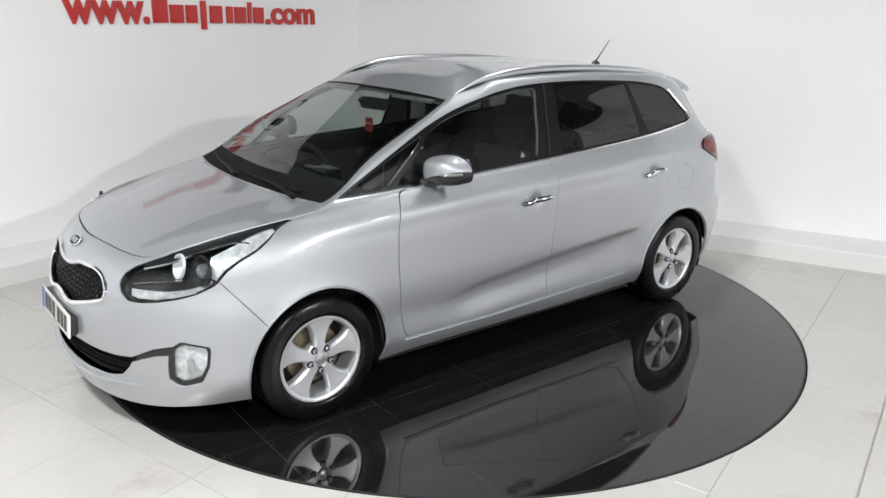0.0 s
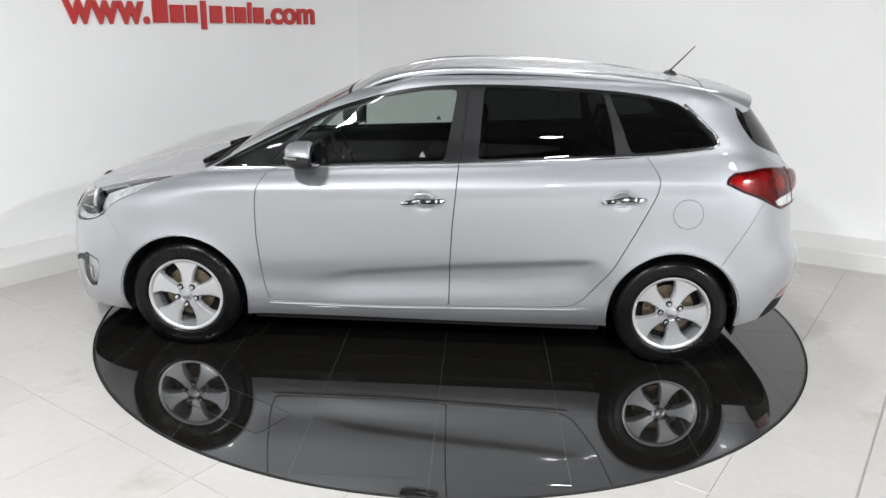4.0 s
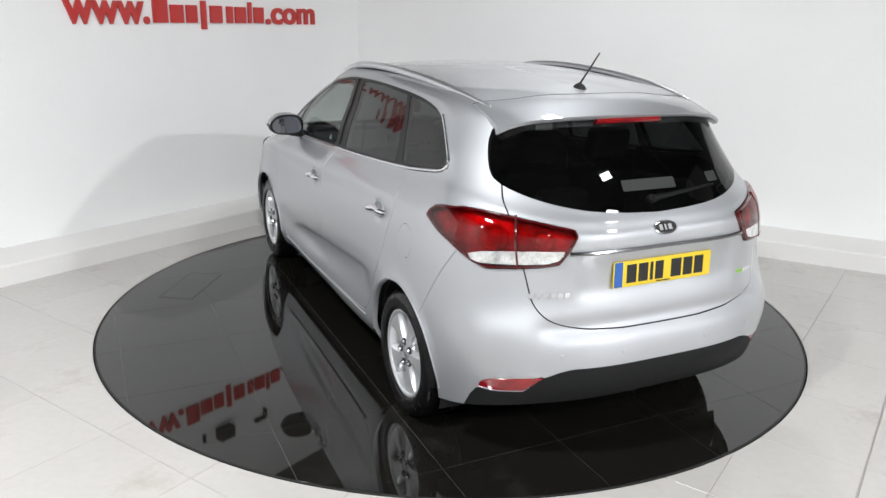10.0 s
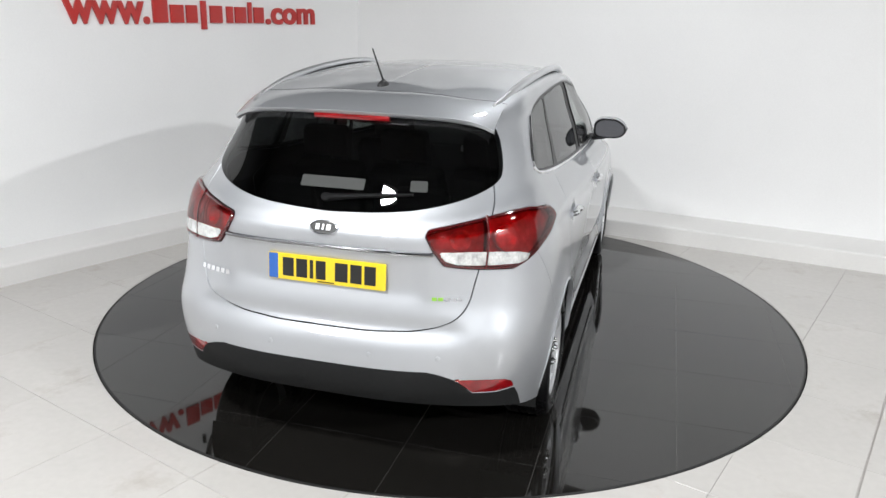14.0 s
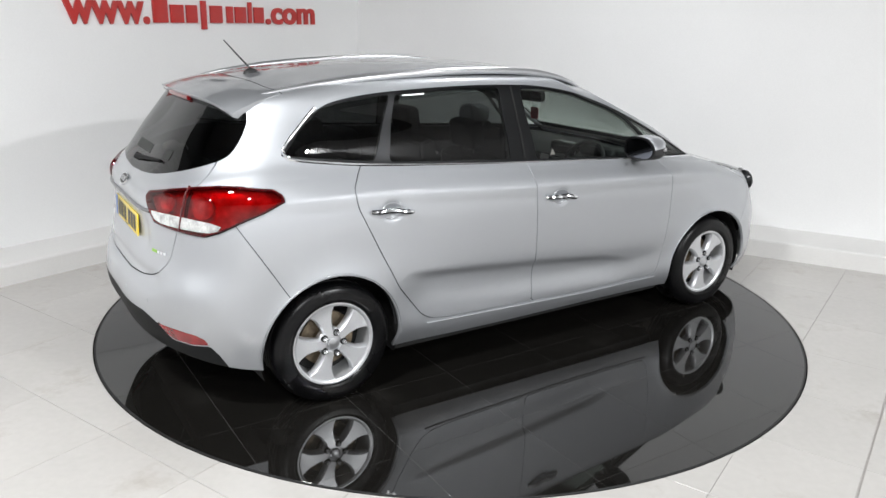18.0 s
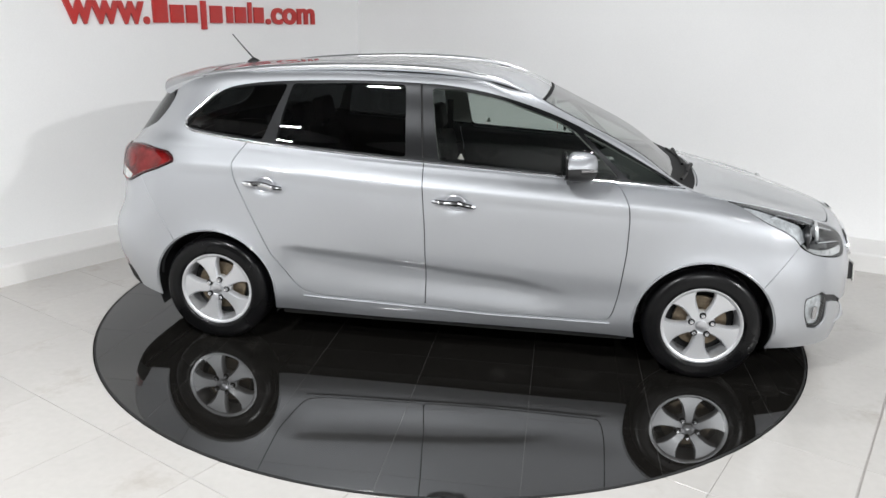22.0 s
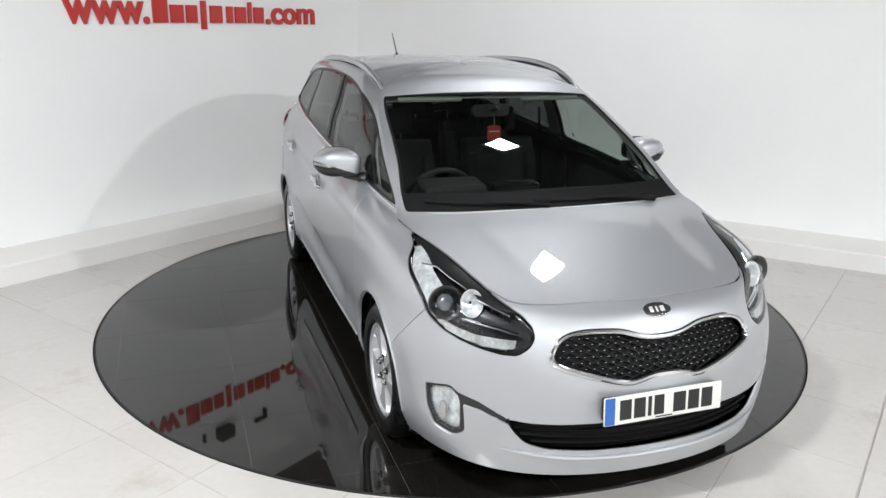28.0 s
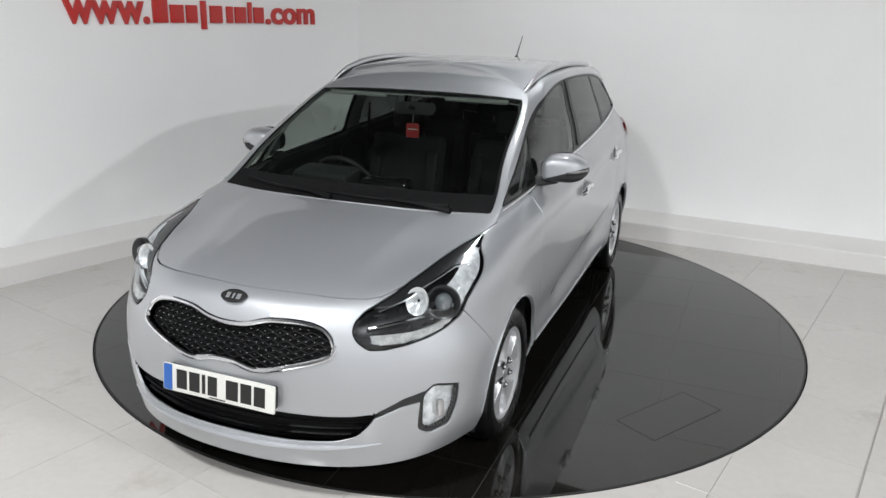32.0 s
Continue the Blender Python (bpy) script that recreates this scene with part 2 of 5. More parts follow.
def slab(name, a, b, out, z0, z1, thick, mat, kind="structure", label=""):
    """An upright slab whose near face runs from a to b, going thick along out."""
    pts = [a, b, b + out * thick, a + out * thick]
    verts = [(p.x, p.y, z0) for p in pts] + [(p.x, p.y, z1) for p in pts]
    faces = [(0, 3, 2, 1), (4, 5, 6, 7), (0, 1, 5, 4), (1, 2, 6, 5), (2, 3, 7, 6), (3, 0, 4, 7)]
    return tagged(add(name, verts, faces, mat), label, kind=kind)


def room():
    wl, wr = LEFT_A + OUT_L * BACK_L, RIGHT_A + OUT_R * BACK_R
    c = meet(wl, DIR_L, wr, DIR_R)
    far_l, far_r = wl - DIR_L * 4.6, c + DIR_R * 9.5
    slab("wall_west", far_l, c + DIR_L * 0.2, OUT_L, 0, WALL_TOP, 0.15, WALL, label="white painted showroom wall that carries the red sign")
    slab("wall_north", c, far_r, OUT_R, 0, WALL_TOP, 0.15, WALL, label="plain white painted showroom wall")
    # unseen dark cladding between the painted boards and the roof, added for reflections
    slab("cladding_west", far_l, c + DIR_L * 0.2, OUT_L, WALL_TOP, ROOF_HEIGHT, 0.15, ROOF_DARK, label="unseen dark sheet cladding added above the wall for reflections")
    slab("cladding_north", c, far_r, OUT_R, WALL_TOP, ROOF_HEIGHT, 0.15, ROOF_DARK, label="unseen dark sheet cladding added above the wall for reflections")
    # low white ledge along the foot of both walls
    for name, a, b, out, back in (("ledge_west", LEFT_A - DIR_L * 4.6, CORNER, OUT_L, BACK_L), ("ledge_north", CORNER, CORNER + DIR_R * 9.5, OUT_R, BACK_R)):
        prof = [(0.0, 0.0), (0.0, LEDGE - 0.014), (0.004, LEDGE - 0.005), (0.013, LEDGE), (back + 0.004, LEDGE + 0.002)]
        n = len(prof)
        ends = [(a, 0.0), (b, 1.0)]
        verts = []
        for p, meets in ends:
            for o, z in prof:
                q = p + out * o
                if (name == "ledge_west") == (meets == 1.0):
                    q = meet(LEFT_A + OUT_L * o * BACK_L / back, DIR_L, RIGHT_A + OUT_R * o * BACK_R / back, DIR_R)
                verts.append((q.x, q.y, z))
        faces = [(i, i + 1, n + i + 1, n + i) for i in range(n - 1)]
        tagged(add(name, verts, faces, PLINTH), "low white painted ledge along the foot of the wall", kind="structure")
    # unseen hall walls added behind the camera to bounce light onto the car
    back_l, back_r = far_l - Vector((0.5, 10.5, 0)), far_r - Vector((0.5, 12.5, 0))
    for name, a, b in (("wall_south", back_r, back_l), ("wall_far_west", back_l, far_l), ("wall_east", far_r, back_r)):
        d = (b - a).normalized()
        slab(name, a, b, Vector((-d.y, d.x, 0)), 0, ROOF_HEIGHT, 0.15, FAR_WALL, label="unseen plain grey wall added behind the camera to bounce light")
    x0, x1, y0, y1 = -9.5, 11.5, -16.5, 6.0
    slab("ceiling", Vector((x0, y0, 0)), Vector((x1, y0, 0)), Vector((0, 1, 0)), ROOF_HEIGHT, ROOF_HEIGHT + 0.2, y1 - y0, ROOF_DARK, label="dark sheet roof of the hall")


def clip_poly(poly, a, b):
    """Keep the part of a flat polygon to the left of the line a to b."""
    out = []
    side = lambda p: (b[0] - a[0]) * (p[1] - a[1]) - (b[1] - a[1]) * (p[0] - a[0])
    for i, p in enumerate(poly):
        q = poly[(i + 1) % len(poly)]
        s, t = side(p), side(q)
        if s >= 0:
            out.append(p)
        if (s > 0 and t < 0) or (s < 0 and t > 0):
            k = s / (s - t)
            out.append((p[0] + (q[0] - p[0]) * k, p[1] + (q[1] - p[1]) * k))
    return out


def outside_circle(poly, radius):
    """What a small convex polygon keeps outside a circle round the origin: its corners outside, with the arc between."""
    dense = []
    for i, p in enumerate(poly):
        q = poly[(i + 1) % len(poly)]
        for k in range(24):
            dense.append((p[0] + (q[0] - p[0]) * k / 24, p[1] + (q[1] - p[1]) * k / 24))
    out = [p if math.hypot(*p) >= radius else None for p in dense]
    if all(out):
        return [poly]
    if not any(out):
        return []
    n = len(out)
    start = next(i for i in range(n) if out[i] and not out[i - 1])
    seq = [out[(start + i) % n] for i in range(n)]
    last = max(i for i in range(n) if seq[i])
    if any(s is None for s in seq[:last + 1]):
        seq = [s for s in seq]
    run = []
    for s in seq:
        if s is None:
            break
        run.append(s)
    cut = lambda p: (p[0] * radius / math.hypot(*p), p[1] * radius / math.hypot(*p))
    a, b = math.atan2(run[-1][1], run[-1][0]), math.atan2(run[0][1], run[0][0])
    d = (b - a + math.pi) % (2 * math.pi) - math.pi
    arc = [(radius * math.cos(a + d * k / 12), radius * math.sin(a + d * k / 12)) for k in range(13)]
    return [run + arc]


def inside_circle(poly, radius, steps=180):
    for i in range(steps):
        a, b = 2 * math.pi * i / steps, 2 * math.pi * (i + 1) / steps
        poly = clip_poly(poly, (radius * math.cos(a), radius * math.sin(a)), (radius * math.cos(b), radius * math.sin(b)))
        if len(poly) < 3:
            return []
    return [poly]


DISC_RADIUS = 2.229
TILE_ORIGIN = (-1.565, -1.803)


def plate(name, poly, z0, z1, mat, parent, edge=0.0012):
    """A flat tile with a small chamfer."""
    n = len(poly)
    cx, cy = sum(p[0] for p in poly) / n, sum(p[1] for p in poly) / n
    top = []
    for p in poly:
        d = math.hypot(p[0] - cx, p[1] - cy) or 1
        top.append((p[0] - (p[0] - cx) / d * edge, p[1] - (p[1] - cy) / d * edge, z1))
    verts = [(p[0], p[1], z0) for p in poly] + [(p[0], p[1], z1 - edge) for p in poly] + top
    faces = [tuple(range(2 * n, 3 * n))]
    for i in range(n):
        j = (i + 1) % n
        faces += [(i, j, n + j, n + i), (n + i, n + j, 2 * n + j, 2 * n + i)]
    return add(name, verts, faces, mat, parent)


def floor_tiles():
    """White 60 cm tiles round the turntable, on one sheet of grout."""
    steps = 128
    ring = [(math.cos(2 * math.pi * i / steps), math.sin(2 * math.pi * i / steps)) for i in range(steps)]
    hole = DISC_RADIUS + 0.006
    verts = [(x * hole, y * hole, -0.0035) for x, y in ring] + [(x * 16 + 1, y * 16 - 3.5, -0.0035) for x, y in ring]
    faces = [(i, steps + i, steps + (i + 1) % steps, (i + 1) % steps) for i in range(steps)]
    base = tagged(add("floor", verts, faces, GROUT_GREY), "floor of polished cream tiles with thin grey joints", kind="structure")
    a = radians(TILE_ANGLE)
    u, v = (math.cos(a), math.sin(a)), (-math.sin(a), math.cos(a))
    gap = 0.0012
    far = []
    for i in range(-14, 22):
        for j in range(-16, 16):
            # a wider movement joint runs beside one row
            edge_l, edge_r = i * 0.6, (i + 1) * 0.6
            if i == 4:
                edge_r = 2.905
            if i == 5:
                edge_l = 2.912
            quad = [(TILE_ORIGIN[0] + s * u[0] + w * v[0], TILE_ORIGIN[1] + s * u[1] + w * v[1])
                    for s, w in ((edge_l + gap, j * 0.6 + gap), (edge_r - gap, j * 0.6 + gap), (edge_r - gap, j * 0.6 + 0.6 - gap), (edge_l + gap, j * 0.6 + 0.6 - gap))]
            quad = clip_poly(clip_poly(quad, tuple(CORNER.xy), tuple(LEFT_A.xy)), tuple(RIGHT_B.xy), tuple(CORNER.xy))
            if len(quad) < 3:
                continue
            mx, my = sum(p[0] for p in quad) / len(quad), sum(p[1] for p in quad) / len(quad)
            if not (-7.5 < mx < 9.5 and -11 < my < 4.5):
                continue
            for poly in outside_circle(quad, DISC_RADIUS + 0.007):
                if len(poly) < 3:
                    continue
                near = abs(mx) < 4.2 and -4.6 < my < 3.4
                if near:
                    plate("floor_tile", poly, -0.004, 0.0, TILE_WHITE, base)
                else:
                    far.append(poly)
    verts, faces = [], []
    for poly in far:
        faces.append(tuple(range(len(verts), len(verts) + len(poly))))
        verts += [(x, y, 0.0) for x, y in poly]
    tagged(add("floor_tiles_far", verts, faces, TILE_WHITE, base), "cream tiles further off", kind="stuff")


def turntable():
    steps = 160
    ring = [(math.cos(2 * math.pi * i / steps), math.sin(2 * math.pi * i / steps)) for i in range(steps)]
    hub = new("turntable")
    tagged(hub, "round turntable of polished black tiles set flush in the floor", "turntable")
    part("base", lathe_bm([(0.001, -0.03), (0.001, -0.0006), (DISC_RADIUS - 0.010, -0.0006), (DISC_RADIUS - 0.010, -0.03)], steps, axis_y=False), GROUT_DARK, hub)
    part("rim", lathe_bm([(DISC_RADIUS - 0.010, -0.03), (DISC_RADIUS - 0.010, 0.0), (DISC_RADIUS - 0.001, 0.0005), (DISC_RADIUS, -0.002), (DISC_RADIUS, -0.03)], steps, axis_y=False), RIM_BLACK, hub, "thin black rim")
    gap = 0.0008
    for i in range(-4, 4):
        for j in range(-5, 5):
            x0, y0 = i * 0.60, j * 0.597 + 0.302
            quad = [(x0 + gap, y0 + gap), (x0 + 0.60 - gap, y0 + gap), (x0 + 0.60 - gap, y0 + 0.597 - gap), (x0 + gap, y0 + 0.597 - gap)]
            if min(math.hypot(*p) for p in quad) > DISC_RADIUS:
                continue
            for poly in inside_circle(quad, DISC_RADIUS - 0.0105):
                plate("tile", poly, -0.01, 0.0, TILE_BLACK, hub, 0.0002)
    # small access hatch near the edge
    m = Matrix.Translation((0.985, 1.565, 0)) @ pose(0, 0, 0, 0, 0, -31.5)
    lid = part("hatch", box_bm(-0.258, -0.113, -0.004, 0.258, 0.113, 0.0006, 0.0004, 1, m=m), TILE_BLACK, hub, "black access hatch in the turntable")
    for x0, y0, x1, y1 in ((-0.262, -0.117, 0.262, -0.114), (-0.262, 0.114, 0.262, 0.117), (0.259, -0.113, 0.262, 0.113), (-0.262, -0.113, -0.259, 0.113)):
        part("hatch_gap", box_bm(x0, y0, -0.004, x1, y1, 0.0005, m=m), RIM_BLACK, lid)
    return hub


def wall_sign():
    """Raised red letters on the west wall; the name in the middle is left as plain bars."""
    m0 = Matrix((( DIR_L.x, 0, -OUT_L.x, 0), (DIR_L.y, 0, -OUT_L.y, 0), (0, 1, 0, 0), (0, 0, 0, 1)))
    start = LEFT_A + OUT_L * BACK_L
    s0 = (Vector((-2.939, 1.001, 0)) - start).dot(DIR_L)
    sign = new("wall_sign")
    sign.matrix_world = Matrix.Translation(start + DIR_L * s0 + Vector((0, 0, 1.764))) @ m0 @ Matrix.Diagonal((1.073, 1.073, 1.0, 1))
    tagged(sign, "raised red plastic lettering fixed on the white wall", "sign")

    def word(text, x0, x1, height):
        cu = bpy.data.curves.new("letters", "FONT")
        cu.body, cu.extrude, cu.size, cu.bevel_depth, cu.resolution_u, cu.offset = text, 0.009, 0.26, 0.002, 6, 0.006
        tmp = new("letters", cu)
        deps = bpy.context.evaluated_depsgraph_get()
        me = bpy.data.meshes.new_from_object(tmp.evaluated_get(deps))
        bpy.data.objects.remove(tmp)
        xs = [v.co.x for v in me.vertices]
        k = (x1 - x0) / (max(xs) - min(xs))
        base = min(xs)
        zmax = max(v.co.y for v in me.vertices)
        for v in me.vertices:
            v.co = ((v.co.x - base) * k + x0, v.co.y * height / zmax, v.co.z + 0.012)
        me.materials.clear()
        me.materials.append(SIGN_RED)
        ob = new("letters", me)
        ob.parent = sign
        return ob

    def bar(x0, x1, y0, y1):
        part("letter_bar", box_bm(x0, y0, 0.002, x1, y1, 0.024, 0.003), SIGN_RED, sign)

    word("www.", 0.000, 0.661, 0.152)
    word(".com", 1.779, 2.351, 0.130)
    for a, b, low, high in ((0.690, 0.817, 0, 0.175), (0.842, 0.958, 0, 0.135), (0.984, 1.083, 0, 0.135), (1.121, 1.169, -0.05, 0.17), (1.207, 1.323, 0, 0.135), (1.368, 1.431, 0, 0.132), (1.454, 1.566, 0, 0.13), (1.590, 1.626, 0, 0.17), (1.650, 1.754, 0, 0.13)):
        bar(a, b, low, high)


def wall_fittings():
    """Dark fittings high on the west wall, over the sign."""
    start = Vector((-2.939, 1.001, 0))

    def at(s, z):
        return Matrix.Translation(start + DIR_L * s + Vector((0, 0, z))) @ Matrix(((DIR_L.x, 0, -OUT_L.x, 0), (DIR_L.y, 0, -OUT_L.y, 0), (0, 1, 0, 0), (0, 0, 0, 1)))

    box = new("wall_speaker")
    box.matrix_world = at(1.13, 2.18)
    tagged(box, "small black loudspeaker box fixed high on the white wall", "speaker")
    part("cabinet", box_bm(-.085, -.062, .012, .085, .062, .110, .008), GRILLE_MATT, box)
    part("grille", box_bm(-.075, -.052, .110, .075, .052, .113, .001), MESH_BLACK, box)
    part("bracket", box_bm(-.03, -.03, .001, .03, .03, .012), GRILLE_MATT, box)
    lamp = new("wall_bracket")
    lamp.matrix_world = at(1.60, 2.20)
    tagged(lamp, "black angled metal bracket fixed high on the white wall", "bracket")
    part("arm", box_bm(-.080, .030, .001, .070, .055, .05, .004), GRILLE_MATT, lamp)
    part("upright", box_bm(.045, -.055, .001, .070, .029, .05, .004), GRILLE_MATT, lamp)
    clip = new("cable_clip")
    clip.matrix_world = at(.912, 2.17)
    tagged(clip, "narrow black cable cover on the white wall", "cable cover")
    part("cover", box_bm(-.014, -.045, .001, .014, .045, .03, .004), GRILLE_MATT, clip)


def panel_housings():
    """One housing over each panel light, added fill too, hung on two rods from the roof."""
    for (x, y, z), _ in LAMPS:
        half = 0.18 if z < 4 else 0.24
        made = new("ceiling_light")
        made.matrix_world = pose(x, y, z, 0, 0, TILE_ANGLE)
        tagged(made, "square white panel light out of view under the dark roof, some added as fill", "ceiling light", "panel lights")
        part("housing", box_bm(-half, -half, 0.0, half, half, 0.05, 0.006), HOUSING, made)
        for k in (-1, 1):
            part("hanger", tube_bm([(k * 0.14, 0, 0.05), (k * 0.14, 0, ROOF_HEIGHT - z)], 0.004, 6), HOUSING, made)


# ---- the car: x forward, y to its left, z up, origin between the axles on the ground ----
# Feature lines from the bottom edge to the spine of the roof. Each runs from the middle of the tail,
# round the rear corner, along the side and round the front corner to the middle of the nose.
LINES = [
    # bottom edge
    [(-2.150, 0, .335), (-2.128, .41, .335), (-1.990, .715, .308), (-1.785, .828, .255), (-1.375, .83, .22), (-.6, .835, .208), (.1, .835, .208), (.85, .835, .208), (1.375, .835, .20), (1.76, .82, .20), (2.06, .65, .188), (2.22, .35, .184), (2.262, 0, .182)],
    # sill
    [(-2.172, 0, .37), (-2.152, .42, .375), (-2.005, .728, .375), (-1.80, .84, .34), (-1.375, .872, .31), (-.6, .868, .285), (.1, .868, .285), (.85, .868, .285), (1.375, .875, .29), (1.80, .85, .29), (2.085, .65, .27), (2.24, .35, .262), (2.285, 0, .258)],
    # lower doors
    [(-2.205, 0, .47), (-2.182, .42, .475), (-2.028, .742, .48), (-1.81, .857, .46), (-1.375, .89, .45), (-.6, .872, .42), (.1, .872, .42), (.85, .874, .42), (1.375, .89, .44), (1.81, .86, .44), (2.10, .65, .44), (2.25, .35, .435), (2.295, 0, .43)],
    # bumper height
    [(-2.186, 0, .62), (-2.164, .42, .625), (-2.035, .742, .63), (-1.815, .86, .60), (-1.375, .898, .60), (-.6, .890, .57), (.1, .890, .56), (.85, .890, .55), (1.375, .898, .60), (1.80, .86, .60), (2.085, .65, .60), (2.24, .36, .585), (2.285, 0, .58)],
    # widest line
    [(-2.137, 0, .755), (-2.118, .42, .76), (-2.01, .70, .75), (-1.815, .848, .76), (-1.375, .89, .77), (-.6, .896, .76), (.1, .897, .75), (.85, .893, .74), (1.375, .89, .75), (1.78, .84, .73), (2.06, .63, .72), (2.205, .36, .70), (2.25, 0, .69)],
    # shoulder
    [(-2.125, 0, .92), (-2.106, .42, .92), (-1.975, .69, .95), (-1.79, .825, .99), (-1.375, .864, 1.02), (-.6, .884, 1.00), (.1, .886, .98), (.85, .880, .955), (1.375, .858, .92), (1.76, .79, .875), (2.00, .61, .825), (2.155, .34, .80), (2.205, 0, .80)],
    # bonnet edge
    [(-2.124, 0, 1.02), (-2.102, .42, 1.025), (-1.955, .68, 1.05), (-1.77, .805, 1.08), (-1.375, .835, 1.09), (-.6, .857, 1.06), (.1, .857, 1.033), (.85, .848, 1.00), (1.375, .815, .96), (1.72, .715, .92), (1.93, .56, .872), (2.07, .31, .852), (2.12, 0, .852)],
    # middle of the bonnet
    [(-2.106, 0, 1.06), (-2.083, .41, 1.065), (-1.935, .665, 1.095), (-1.745, .782, 1.13), (-1.375, .81, 1.135), (-.6, .836, 1.09), (.1, .836, 1.058), (.85, .825, 1.022), (1.36, .792, .983), (1.58, .685, .955), (1.71, .51, .930), (1.80, .28, .933), (1.83, 0, .937)],
    # rear of the bonnet
    [(-2.086, 0, 1.09), (-2.062, .40, 1.095), (-1.915, .65, 1.13), (-1.72, .762, 1.165), (-1.375, .79, 1.165), (-.6, .817, 1.115), (.1, .817, 1.083), (.85, .805, 1.040), (1.31, .778, 1.002), (1.43, .70, .990), (1.50, .51, .985), (1.555, .27, .992), (1.57, 0, .995)],
    # belt and foot of the windscreen
    [(-2.06, 0, 1.12), (-2.035, .39, 1.125), (-1.89, .635, 1.16), (-1.695, .742, 1.195), (-1.375, .770, 1.20), (-.6, .800, 1.135), (.1, .800, 1.098), (.85, .788, 1.055), (1.235, .765, 1.025), (1.275, .712, 1.025), (1.315, .51, 1.022), (1.345, .27, 1.024), (1.36, 0, 1.025)],
    # low window
    [(-1.97, 0, 1.25), (-1.945, .38, 1.252), (-1.80, .605, 1.27), (-1.62, .713, 1.285), (-1.33, .742, 1.285), (-.6, .767, 1.25), (.1, .767, 1.23), (.70, .762, 1.20), (.99, .738, 1.165), (1.03, .682, 1.17), (1.07, .49, 1.165), (1.10, .26, 1.162), (1.115, 0, 1.16)],
    # high window
    [(-1.86, 0, 1.39), (-1.835, .37, 1.392), (-1.71, .575, 1.40), (-1.53, .668, 1.41), (-1.27, .695, 1.415), (-.6, .715, 1.40), (.1, .715, 1.38), (.47, .715, 1.345), (.68, .693, 1.325), (.715, .645, 1.33), (.76, .47, 1.33), (.79, .25, 1.33), (.80, 0, 1.33)],
    # window top
    [(-1.76, 0, 1.485), (-1.735, .36, 1.485), (-1.63, .54, 1.49), (-1.46, .625, 1.505), (-1.22, .648, 1.523), (-.6, .660, 1.54), (.05, .660, 1.525), (.27, .658, 1.485), (.41, .638, 1.455), (.435, .595, 1.462), (.455, .44, 1.475), (.465, .24, 1.483), (.47, 0, 1.485)],
    # gutter
    [(-1.68, 0, 1.514), (-1.66, .34, 1.511), (-1.56, .50, 1.512), (-1.40, .575, 1.535), (-1.15, .595, 1.553), (-.6, .605, 1.573), (0., .605, 1.56), (.2, .603, 1.525), (.33, .59, 1.495), (.35, .54, 1.505), (.37, .40, 1.518), (.38, .21, 1.525), (.385, 0, 1.527)],
    # half roof
    [(-1.52, 0, 1.549), (-1.50, .24, 1.548), (-1.41, .32, 1.551), (-1.25, .36, 1.566), (-1.05, .36, 1.585), (-.55, .37, 1.606), (-.05, .37, 1.597), (.08, .37, 1.575), (.17, .36, 1.560), (.19, .33, 1.560), (.21, .24, 1.562), (.23, .12, 1.564), (.23, 0, 1.565)],
    # spine
    [(-1.36, 0, 1.572), (-1.32, 0, 1.575), (-1.25, 0, 1.580), (-1.12, 0, 1.590), (-.95, 0, 1.602), (-.5, 0, 1.617), (-.1, 0, 1.611), (.0, 0, 1.603), (.04, 0, 1.597), (.05, 0, 1.596), (.06, 0, 1.594), (.065, 0, 1.593), (.07, 0, 1.593)],
]
AXLE, HUB_HEIGHT, HUB_OUT, ARCH = 1.375, 0.312, 0.868, 0.362


def spline(knots, values, at):
    """A natural cubic through values (rows) at the knots."""
    n = len(knots)
    h = np.diff(knots)
    a = np.zeros((n, n))
    b = np.zeros((n, values.shape[1]))
    a[0, 0] = a[-1, -1] = 1
    for i in range(1, n - 1):
        a[i, i - 1], a[i, i], a[i, i + 1] = h[i - 1], 2 * (h[i - 1] + h[i]), h[i]
        b[i] = 6 * ((values[i + 1] - values[i]) / h[i] - (values[i] - values[i - 1]) / h[i - 1])
    m = np.linalg.solve(a, b)
    k = np.clip(np.searchsorted(knots, at, side="right") - 1, 0, n - 2)
    hk, t = h[k][:, None], at[:, None]
    l, r = knots[k + 1][:, None] - t, t - knots[k][:, None]
    return m[k] * l ** 3 / (6 * hk) + m[k + 1] * r ** 3 / (6 * hk) + (values[k] / hk - m[k] * hk / 6) * l + (values[k + 1] / hk - m[k + 1] * hk / 6) * r


def smooth_step(x, a, b):
    t = np.clip((x - a) / (b - a), 0, 1)
    return t * t * (3 - 2 * t)


NU, NV = 300, 170


